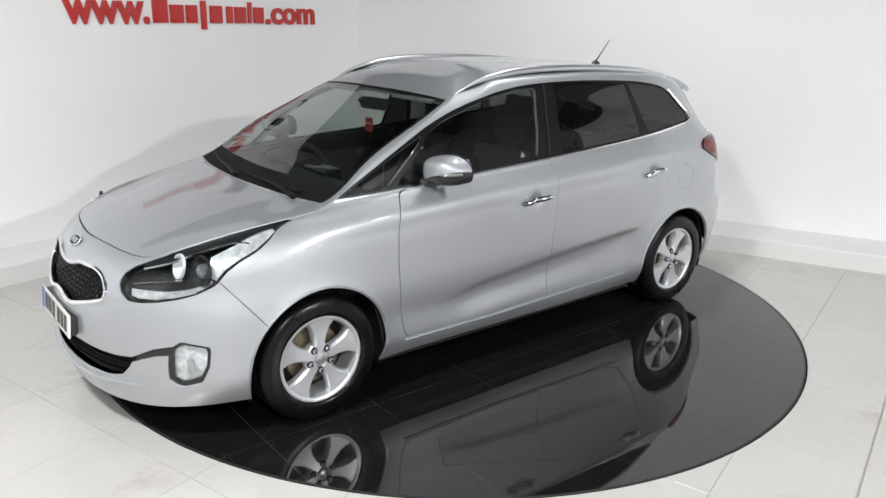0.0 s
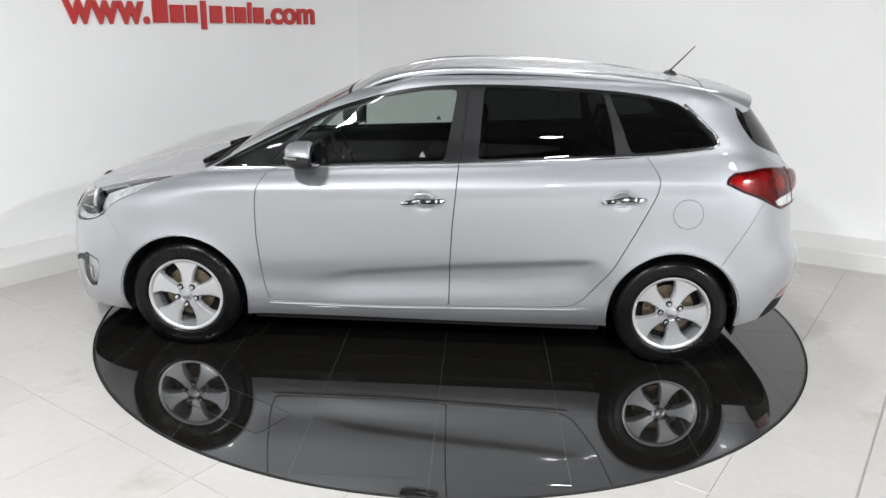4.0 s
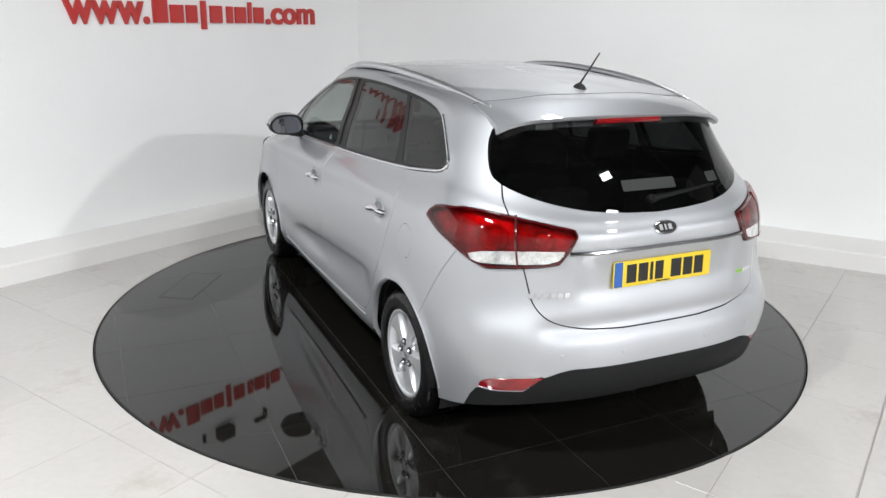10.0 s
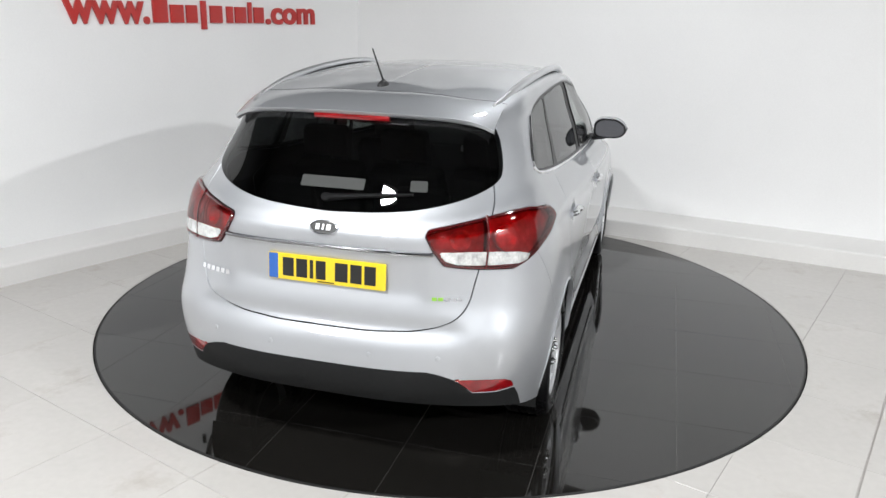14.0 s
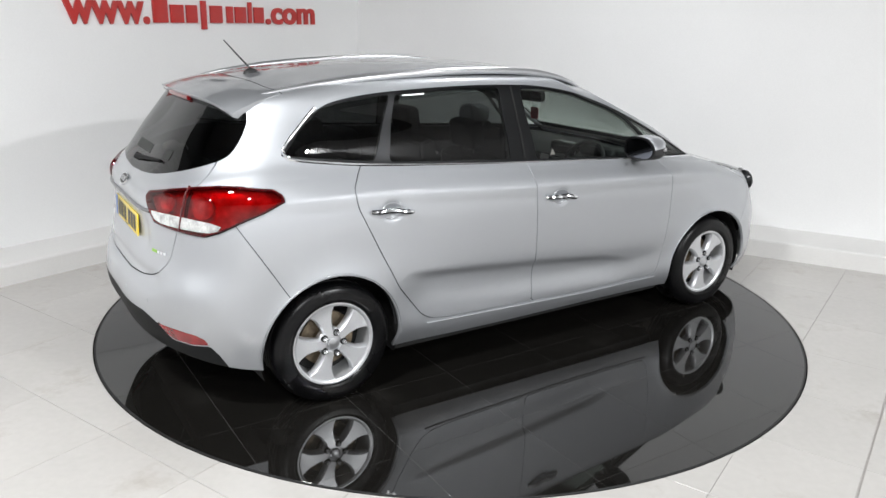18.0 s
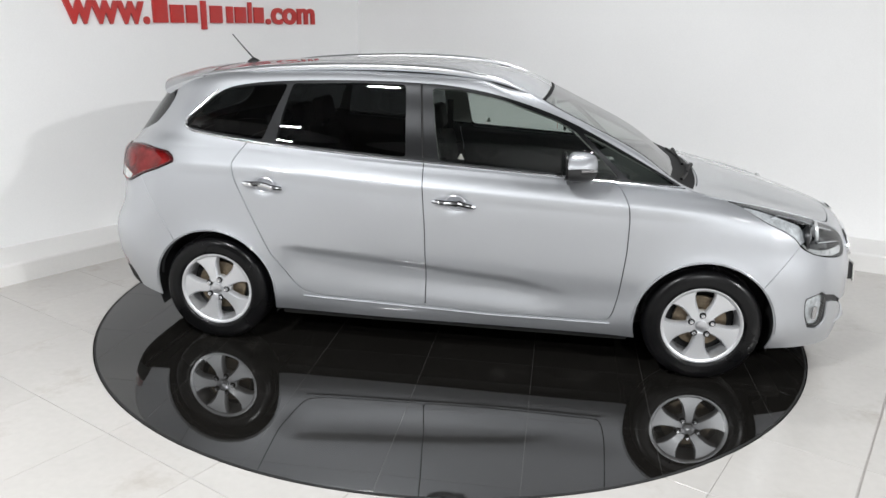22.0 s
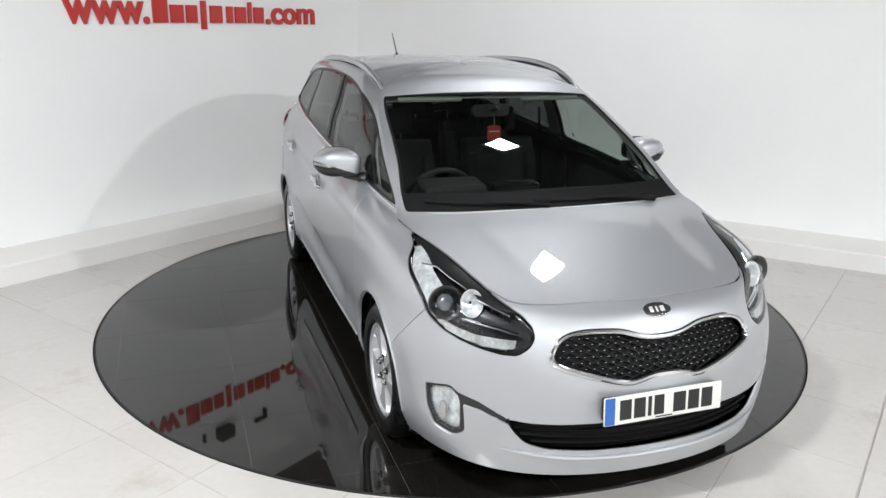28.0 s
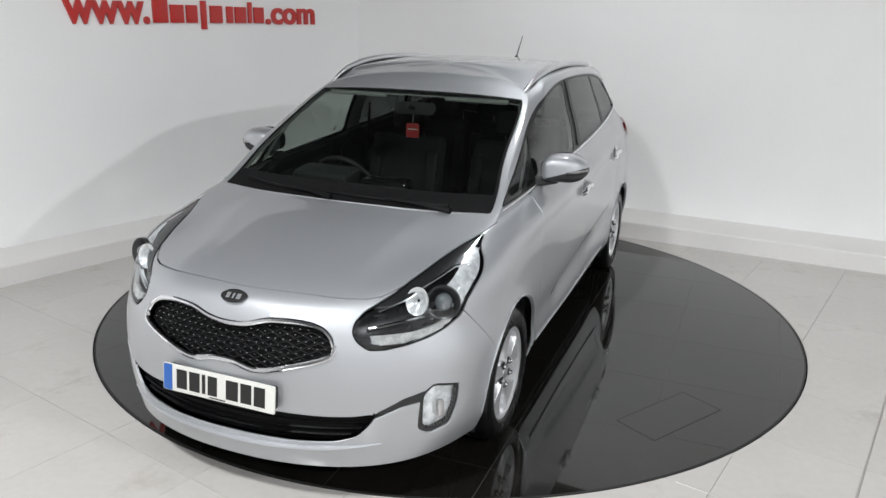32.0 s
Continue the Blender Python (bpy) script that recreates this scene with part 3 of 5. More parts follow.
def body_grid():
    """The whole outer skin of one half: places, and for each place its column and line number."""
    ctrl = np.array(LINES, float)
    lines, cols, _ = ctrl.shape
    mirror = np.array([1, -1, 1.0])
    wide = np.concatenate([ctrl[:, 4:0:-1] * mirror, ctrl, ctrl[:, -2:-6:-1] * mirror], axis=1)
    step = np.linalg.norm(np.diff(wide[2:10], axis=1), axis=2).mean(axis=0)
    ku = np.concatenate([[0], np.cumsum(np.maximum(step, 0.02) ** 0.8)])
    first, last = ku[4], ku[4 + cols - 1]
    su = np.linspace(first, last, NU)
    rows = np.stack([spline(ku, wide[k], su) for k in range(lines)])
    back = np.concatenate([rows, rows[-2:-4:-1] * mirror])
    step = np.linalg.norm(np.diff(back, axis=0), axis=2).mean(axis=1)
    kv = np.concatenate([[0], np.cumsum(np.maximum(step, 0.02) ** 0.8)])
    sv = np.linspace(0, kv[lines - 1], NV)
    grid = spline(kv, back.reshape(len(back), -1), sv).reshape(NV, NU, 3)
    u = np.interp(su, ku[4:4 + cols], np.arange(cols))
    v = np.interp(sv, kv[:lines], np.arange(lines))
    x, z = grid[..., 0], grid[..., 2]
    # the scooped lower door under its crease
    crease = np.interp(x, [-1.0, -.88, -.13, .4, .62, .8], [.615, .607, .551, .5, .455, .43])
    below = crease - z
    fade = smooth_step(x, -1.0, -.8) * (1 - smooth_step(x, .35, .72))
    on_side = (v[:, None] < 5) & (grid[..., 1] > .7)
    grid[..., 1] -= np.where(on_side, .016 * smooth_step(below, -.012, .03) * (1 - smooth_step(below, .05, .2)) * fade, 0)
    # the fold of the shoulder, from the rear lamp to the headlamp
    fold = np.interp(x, [-1.7, -1.1, -.36, .25, .85, 1.3, 1.7], [1.055, 1.050, 1.003, .980, .957, .935, .90])
    along = smooth_step(x, -1.75, -1.45) * (1 - smooth_step(x, 1.1, 1.6))
    tent = np.clip(1 - np.abs(z - fold) / np.where(z > fold, .085, .060), 0, 1)
    grid[..., 1] += np.where((v[:, None] < 9) & (grid[..., 1] > .6), .011 * tent * along, 0)
    # lips of the wheel arches
    for cx in (AXLE, -AXLE):
        r = np.hypot(x - cx, z - HUB_HEIGHT)
        lip = np.exp(-((r - ARCH) / .03) ** 2) * .006 + np.exp(-((r - ARCH) / .09) ** 2) * .006
        grid[..., 1] += np.where((v[:, None] < 5) & (grid[..., 1] > .6), lip, 0)
    # hollows behind the door handles
    for hx, hz in ((.025, .917), (-1.051, .954)):
        r = ((x - hx) / .054) ** 2 + ((z - hz) / .040) ** 2
        grid[..., 1] -= np.where((v[:, None] < 7) & (grid[..., 1] > .6), .017 * np.exp(-r ** 2), 0)
    # a ledge in the tailgate above the bumper, and a hollow for the plate
    rear = x < -1.9
    hollow = np.exp(-((z - .87) / .085) ** 4) * (1 - smooth_step(np.abs(grid[..., 1]), .36, .46))
    grid[..., 0] += np.where(rear, .013 * hollow, 0)
    tuck = np.exp(-((z - .668) / .040) ** 2) * (1 - smooth_step(np.abs(grid[..., 1]), .50, .64))
    grid[..., 0] += np.where(rear, .020 * tuck, 0)
    # a soft fold along each side of the bonnet
    fold = np.exp(-((grid[..., 1] - (.36 + .12 * (2.1 - x))) / .05) ** 2) * smooth_step(x, 1.3, 1.5) * (1 - smooth_step(x, 1.95, 2.1))
    grid[..., 2] += np.where((v[:, None] > 6) & (v[:, None] < 9), .003 * fold, 0)
    grid[:, 0, 1] = grid[:, -1, 1] = 0
    grid[-1, :, 1] = 0
    return grid, u, v


def normals_of(grid):
    flip = np.array([1, -1, 1.0])
    wide = np.concatenate([grid[:, 1:2] * flip, grid, grid[:, -2:-1] * flip], axis=1)
    du = wide[:, 2:] - wide[:, :-2]
    tall = np.concatenate([2 * grid[:1] - grid[1:2], grid, grid[-2:-1] * flip], axis=0)
    dv = tall[2:] - tall[:-2]
    n = np.cross(dv, du)
    ln = np.linalg.norm(n, axis=2, keepdims=True)
    n = n / np.maximum(ln, 1e-9)
    n[-1] = n[-1] * np.array([0, 0, 0]) + np.array([0, 0, 1.0])
    return n


def rounded(points, times=2, closed=True):
    """Corners cut off twice, to a smooth outline."""
    p = np.array(points, float)
    for _ in range(times):
        q = np.roll(p, -1, axis=0) if closed else p[1:]
        a = p if closed else p[:-1]
        r = np.empty((2 * len(a), 2))
        r[0::2], r[1::2] = a * .75 + q * .25, a * .25 + q * .75
        p = r if closed else np.concatenate([p[:1], r, p[-1:]])
    return p


def fillet(points, radius):
    """Straight edges with every corner rounded."""
    p = np.array(points, float)
    out = []
    for i in range(len(p)):
        v, a, b = p[i], p[i - 1], p[(i + 1) % len(p)]
        da, db = np.linalg.norm(a - v), np.linalg.norm(b - v)
        s, e = v + (a - v) * min(radius / da, .48), v + (b - v) * min(radius / db, .48)
        for t in np.linspace(0, 1, 6):
            out.append(s * (1 - t) ** 2 + v * 2 * t * (1 - t) + e * t * t)
    return np.array(out)


def outline_distance(px, py, poly):
    """Distance to a closed outline, negative inside."""
    p = np.asarray(poly)
    q = np.roll(p, -1, axis=0)
    best = np.full(px.shape, 1e9)
    inside = np.zeros(px.shape, bool)
    for (ax, ay), (bx, by) in zip(p, q):
        dx, dy = bx - ax, by - ay
        t = np.clip(((px - ax) * dx + (py - ay) * dy) / (dx * dx + dy * dy + 1e-12), 0, 1)
        best = np.minimum(best, np.hypot(px - ax - t * dx, py - ay - t * dy))
        if ay != by:
            cross = (ay > py) != (by > py)
            inside ^= cross & (px < (bx - ax) * (py - ay) / (by - ay) + ax)
    return np.where(inside, -best, best)


class Skin:
    """Triangles with a label each, cut along outlines."""

    def __init__(self):
        grid, u, v = body_grid()
        self.grid, self.gu, self.gv = grid, u, v
        nv, nu, _ = grid.shape
        n = normals_of(grid)
        uu, vv = np.meshgrid(u, v)
        self.V = np.concatenate([grid.reshape(-1, 3), n.reshape(-1, 3), uu.reshape(-1, 1), vv.reshape(-1, 1)], axis=1)
        i = (np.arange(nv - 1)[:, None] * nu + np.arange(nu - 1)[None]).ravel()
        self.T = np.concatenate([np.stack([i, i + nu + 1, i + 1], 1), np.stack([i, i + nu, i + nu + 1], 1)])
        self.L = np.zeros(len(self.T), int)
        self.names = ["body"]

    def label(self, name):
        if name not in self.names:
            self.names.append(name)
        return self.names.index(name)

    def centres(self):
        return self.V[self.T].mean(axis=1)

    def split(self, func, zone, level=0.0):
        """Cut the triangles of zone along func = level."""
        idx = np.nonzero(zone)[0]
        tri = self.T[idx]
        used = np.unique(tri)
        val = np.zeros(len(self.V))
        val[used] = func(self.V[used]) - level
        val[np.abs(val) < 2e-4] = 0
        s = np.sign(val[tri])
        mixed = (s.max(axis=1) > 0) & (s.min(axis=1) < 0)
        made, extra, out_t, out_l = {}, [], [], []
        base = len(self.V)

        def cut(a, b):
            key = (a, b) if a < b else (b, a)
            if key not in made:
                k = val[key[0]] / (val[key[0]] - val[key[1]])
                w = self.V[key[0]] * (1 - k) + self.V[key[1]] * k
                w[3:6] /= max(np.linalg.norm(w[3:6]), 1e-9)
                made[key] = base + len(extra)
                extra.append(w)
            return made[key]

        keep = np.ones(len(self.T), bool)
        for k in idx[mixed]:
            keep[k] = False
            t = list(self.T[k])
            pos, neg = [], []
            for j in range(3):
                a, b = t[j], t[(j + 1) % 3]
                if val[a] >= 0:
                    pos.append(a)
                if val[a] <= 0:
                    neg.append(a)
                if val[a] * val[b] < 0:
                    c = cut(a, b)
                    pos.append(c)
                    neg.append(c)
            for ring in (pos, neg):
                for j in range(1, len(ring) - 1):
                    out_t.append((ring[0], ring[j], ring[j + 1]))
                    out_l.append(self.L[k])
        if extra:
            self.V = np.concatenate([self.V, np.array(extra)])
            self.T = np.concatenate([self.T[keep], np.array(out_t, int)])
            self.L = np.concatenate([self.L[keep], np.array(out_l, int)])

    def region(self, name, func, where, gap=0.0, over=("body",), gap_name="gap"):
        """Give all inside func the label; gap is the half-width of the shut line along its edge."""
        codes = [self.label(o) for o in over]
        pick = lambda: np.isin(self.L, codes) & where(self.centres())
        self.split(func, pick())
        new_code = self.label(name)
        zone = pick()
        inside = func(self.centres()) < 0
        self.L[zone & inside] = new_code
        if gap:
            codes.append(new_code)
            for lv in (-gap, gap):
                self.split(func, np.isin(self.L, codes) & where(self.centres()), lv)
            zone = np.isin(self.L, codes) & where(self.centres())
            self.L[zone & (np.abs(func(self.centres())) < gap)] = self.label(gap_name)


SIDE = lambda poly: (lambda w: outline_distance(w[:, 0], w[:, 2], poly))
FACE = lambda poly: (lambda w: outline_distance(w[:, 1], w[:, 2], poly))
TOP = lambda poly: (lambda w: outline_distance(w[:, 0], w[:, 1], poly))
WRAP = lambda poly: (lambda w: outline_distance(w[:, 6] * .38, w[:, 2], np.array(poly) * np.array([.38, 1])))

DLO = rounded([(1.215, 1.040), (.75, 1.067), (.28, 1.093), (-.18, 1.118), (-.673, 1.147), (-1.169, 1.180), (-1.40, 1.210), (-1.56, 1.232), (-1.565, 1.262), (-1.47, 1.345), (-1.35, 1.452), (-1.20, 1.488), (-.977, 1.511), (-.54, 1.528), (-.20, 1.524), (.01, 1.511), (.253, 1.470), (.558, 1.374), (.80, 1.262), (1.02, 1.149), (1.20, 1.052)], 2)
WINDOWS = {
    "front_quarter_light": fillet([(1.180, 1.052), (.935, 1.064), (.665, 1.308), (.80, 1.248), (1.01, 1.142)], .03),
    "front_window": fillet([(.885, 1.070), (-.085, 1.122), (-.115, 1.30), (-.145, 1.500), (.01, 1.495), (.24, 1.455), (.53, 1.363), (.635, 1.311)], .03),
    "rear_door_window": fillet([(-.268, 1.134), (-1.012, 1.178), (-.980, 1.34), (-.930, 1.496), (-.54, 1.514), (-.290, 1.511)], .022),
    "quarter_window": fillet([(-1.092, 1.186), (-1.40, 1.222), (-1.553, 1.244), (-1.456, 1.347), (-1.345, 1.444), (-1.19, 1.475), (-.958, 1.497), (-1.030, 1.34)], .03),
}
FRONT_DOOR = [(.885, 1.043), (.935, .960), (.946, .88), (.946, .706), (.922, .446), (.90, .345), (.875, .302), (.245, .296), (-.132, .307), (-.132, .55), (-.140, .78), (-.160, 1.04), (-.167, 1.135), (.28, 1.10), (.75, 1.07)]
REAR_DOOR = [(-.167, 1.135), (-.160, 1.04), (-.140, .78), (-.132, .55), (-.132, .307), (-.70, .325), (-.812, .338), (-.874, .372), (-1.02, .555), (-1.13, .771), (-1.232, .985), (-1.246, 1.069), (-1.20, 1.14), (-1.157, 1.195), (-.673, 1.16)]
GRILLE = fillet([(-.3, .734), (0, .734), (.06, .737), (.11, .747), (.17, .766), (.29, .769), (.37, .757), (.42, .724), (.446, .660), (.375, .633), (.268, .604), (.20, .586), (.145, .578), (.10, .586), (.05, .600), (-.3, .603)], .035)
LOW_GRILLE = fillet([(-.3, .420), (.24, .424), (.40, .418), (.52, .418), (.592, .428), (.566, .375), (.520, .325), (.44, .305), (.28, .300), (-.3, .304)], .02)
HEADLAMP = fillet([(8.40, .975), (8.42, .955), (8.51, .925), (8.69, .887), (8.91, .850), (9.07, .812), (9.20, .758), (9.40, .723), (9.62, .701), (9.88, .684), (10.14, .674), (10.33, .676), (10.48, .708), (10.555, .741), (10.54, .775), (10.42, .806), (10.2, .834), (9.76, .883), (9.24, .930), (8.89, .961), (8.60, .983)], .03)
TAIL_LAMP = fillet([(3.50, 1.054), (3.47, 1.082), (3.36, 1.108), (2.86, 1.126), (2.42, 1.125), (2.0, 1.116), (1.52, 1.095), (1.07, 1.070), (1.01, 1.048), (1.10, .993), (1.25, .933), (1.51, .922), (1.84, .914), (2.32, .906), (2.58, .925), (2.94, .964), (3.27, 1.010)], .02)
REVERSE = fillet([(2.66, .955), (2.42, .971), (1.93, .983), (1.59, .989), (1.18, .991), (1.26, .955), (1.42, .940), (1.84, .932), (2.42, .926), (2.58, .934)], .010)
FOG = fillet([(9.22, .492), (9.57, .520), (9.72, .485), (9.76, .333), (9.61, .301), (9.35, .322), (9.24, .40)], .03)
FOG_LAMP = fillet([(9.26, .483), (9.56, .507), (9.675, .474), (9.69, .335), (9.58, .320), (9.37, .340), (9.28, .402)], .025)
FOG_STRIP = fillet([(9.66, .498), (9.92, .478), (10.19, .434), (10.30, .418), (10.28, .396), (10.15, .412), (9.92, .442), (9.70, .450)], .03)
HEAD_LOW = fillet([(9.35, .757), (9.53, .739), (9.8, .727), (10.31, .727), (10.29, .697), (10.03, .692), (9.69, .703), (9.43, .724)], .012)
HEAD_SIDE = fillet([(8.46, .952), (8.60, .958), (8.95, .908), (9.26, .872), (9.32, .80), (9.20, .778), (9.09, .822), (8.93, .858), (8.70, .896), (8.53, .930)], .012)
HEAD_BROW = [(8.52, .978), (8.93, .957), (9.23, .930), (9.76, .883), (10.14, .840), (10.30, .818), (10.08, .822), (9.8, .852), (9.26, .900), (8.93, .921), (8.76, .921), (8.49, .945)]
REAR_GLASS = rounded([(-.3, 1.487), (.50, 1.478), (.590, 1.45), (.655, 1.27), (.640, 1.215), (.50, 1.158), (.25, 1.115), (-.3, 1.100)], 2)
TAILGATE = fillet([(-.3, .645), (.2, .648), (.385, .660), (.49, .682), (.556, .715), (.598, .77), (.612, .85), (.630, .935), (.645, 1.05), (.652, 1.15), (.630, 1.22), (.60, 1.30), (.50, 1.465), (-.3, 1.475)], .04)
BONNET = rounded([(2.135, -.3), (2.132, .02), (2.108, .22), (2.074, .40), (2.022, .528), (1.94, .582), (1.87, .615), (1.69, .672), (1.50, .732), (1.42, .752), (1.283, .780), (1.255, .765), (1.275, .70), (1.31, .60), (1.335, .45), (1.36, .25), (1.372, -.3)], 1)
REFLECTOR = fillet([(1.42, .470), (1.62, .401), (1.95, .392), (2.30, .396), (2.22, .428), (2.05, .448), (1.75, .462)], .012)


def valance_line(w):
    return w[:, 2] - np.interp(w[:, 6], [0, 1.10, 1.24, 1.42, 1.62, 1.95, 2.30, 2.45, 2.62, 3.0], [.503, .507, .496, .470, .398, .388, .392, .345, .26, .15])


def make_skin():
    s = Skin()
    arch_f = lambda w: np.hypot(w[:, 0] - AXLE, w[:, 2] - HUB_HEIGHT) - ARCH
    arch_r = lambda w: np.hypot(w[:, 0] + AXLE, w[:, 2] - HUB_HEIGHT) - ARCH
    s.region("hole", arch_f, lambda c: (c[:, 1] > .5) & (c[:, 7] < 6) & (abs(c[:, 0] - AXLE) < .5))
    s.region("hole", arch_r, lambda c: (c[:, 1] > .5) & (c[:, 7] < 6) & (abs(c[:, 0] + AXLE) < .5))
    above = lambda c: (c[:, 7] > 8.3) & (c[:, 7] < 13.2) & (c[:, 6] > 2.6) & (c[:, 6] < 8.6) & (c[:, 1] > .5)
    s.region("window_surround", SIDE(DLO), above)
    for name, poly in WINDOWS.items():
        s.region(name, SIDE(poly), above, over=("window_surround",))
    front = lambda c: (c[:, 6] > 8.3) & (c[:, 7] > 8.5) & (c[:, 7] < 12.6) & (c[:, 0] > .2)
    shield = lambda w: np.maximum(np.maximum((8.93 - w[:, 6]) * .09, (8.99 - w[:, 7]) * .16), (w[:, 7] - 11.93) * .19)
    s.region("windscreen_edge", shield, front, gap=.0015)
    shield_in = lambda w: np.maximum(np.maximum((9.04 - w[:, 6]) * .09, (9.46 - w[:, 7]) * .16), (w[:, 7] - 11.86) * .19)
    s.region("windscreen", shield_in, front, over=("windscreen_edge",))
    tail = lambda c: (c[:, 6] < 3.4) & (c[:, 0] < -1.4)
    s.region("tail_lamp", WRAP(TAIL_LAMP), lambda c: (c[:, 6] < 4.2) & (c[:, 2] > .85) & (c[:, 2] < 1.25), gap=.0035)
    s.region("rear_window", FACE(REAR_GLASS), lambda c: tail(c) & (c[:, 7] > 7.5) & (c[:, 7] < 13))
    s.region("tailgate", FACE(TAILGATE), lambda c: tail(c) & (c[:, 7] > 2.5) & (c[:, 7] < 13.4), gap=.0028)
    low_tail = lambda c: (c[:, 6] < 4.2) & (c[:, 2] > .85) & (c[:, 2] < 1.25)
    core = lambda w: WRAP(TAIL_LAMP)(w) + .009
    s.region("tail_lamp_core", core, low_tail, over=("tail_lamp",))
    s.region("tail_lamp_inner", lambda w: w[:, 6] - 1.86 + (1.1 - w[:, 2]) * .3, low_tail, gap=.014, over=("tail_lamp_core",))
    s.region("reversing_lamp", WRAP(REVERSE), tail, over=("tail_lamp_core",))
    s.region("reversing_lamp_inner", WRAP(REVERSE), tail, over=("tail_lamp_inner",))
    s.region("reflector", WRAP(REFLECTOR), lambda c: (c[:, 6] < 3) & (c[:, 2] < .6), gap=.0015)
    s.region("rear_valance", valance_line, lambda c: (c[:, 6] < 3.2) & (c[:, 2] < .6) & (c[:, 0] < -1.75))
    nose = lambda c: (c[:, 0] > 1.3)
    s.region("headlamp", WRAP(HEADLAMP), lambda c: nose(c) & (c[:, 6] < 11) & (c[:, 7] > 2) & (c[:, 7] < 8.5) & (c[:, 6] > 8), gap=.0024)
    s.region("headlamp_low", WRAP(HEAD_LOW), lambda c: nose(c) & (c[:, 6] > 8), over=("headlamp",))
    s.region("headlamp_side", WRAP(HEAD_SIDE), lambda c: nose(c) & (c[:, 6] > 8), over=("headlamp",))
    s.region("headlamp_brow", WRAP(HEAD_BROW), lambda c: nose(c) & (c[:, 6] > 8), over=("headlamp",))
    s.region("grille", FACE(GRILLE), lambda c: nose(c) & (c[:, 0] > 2.0) & (c[:, 7] < 6))
    s.region("lower_grille", FACE(LOW_GRILLE), lambda c: (c[:, 0] > 2.0) & (c[:, 7] < 4))
    s.region("fog_lamp_bezel", WRAP(FOG), lambda c: (c[:, 6] > 9.2) & (c[:, 7] < 5) & nose(c))
    s.region("fog_lamp_bezel", WRAP(FOG_STRIP), lambda c: (c[:, 6] > 9.2) & (c[:, 7] < 5) & nose(c))
    s.region("fog_lamp", WRAP(FOG_LAMP), lambda c: (c[:, 6] > 9.2) & (c[:, 7] < 5) & nose(c), over=("fog_lamp_bezel",))
    s.region("bonnet", TOP(BONNET), lambda c: nose(c) & (c[:, 7] > 5.2) & (c[:, 7] < 10), gap=.0036)
    bumper_f = lambda w: np.maximum((1.655 + (w[:, 2] - .56) * .80) - w[:, 0], w[:, 7] - 6.6)
    s.region("front_bumper", bumper_f, lambda c: nose(c) & (c[:, 0] > 1.4), gap=.0024)
    low_side = lambda c: (c[:, 1] > .6) & (c[:, 7] < 9.4) & (abs(c[:, 0]) < 1.4)
    s.region("front_door", SIDE(fillet(FRONT_DOOR, .03)), low_side, gap=.0028)
    s.region("rear_door", SIDE(fillet(REAR_DOOR, .03)), low_side, gap=.0028)
    bumper_r = lambda w: np.maximum(w[:, 0] - np.interp(w[:, 2], [.2, .6, .93, 1.0], [-1.60, -1.60, -1.80, -1.84]), w[:, 2] - .965)
    s.region("rear_bumper", bumper_r, lambda c: (c[:, 0] < -1.45) & (c[:, 7] < 7), gap=.0024)
    s.region("front_wing", lambda w: np.maximum(.93 - w[:, 0], w[:, 7] - 8.9), lambda c: (c[:, 0] > .8))
    flap = lambda w: np.hypot(w[:, 0] + 1.402, (w[:, 2] - .888)) - .079
    s.region("fuel_flap", flap, lambda c: (c[:, 1] > .6) & (abs(c[:, 0] + 1.4) < .2) & (c[:, 7] < 8), gap=.0015, gap_name="flap_gap")
    return s


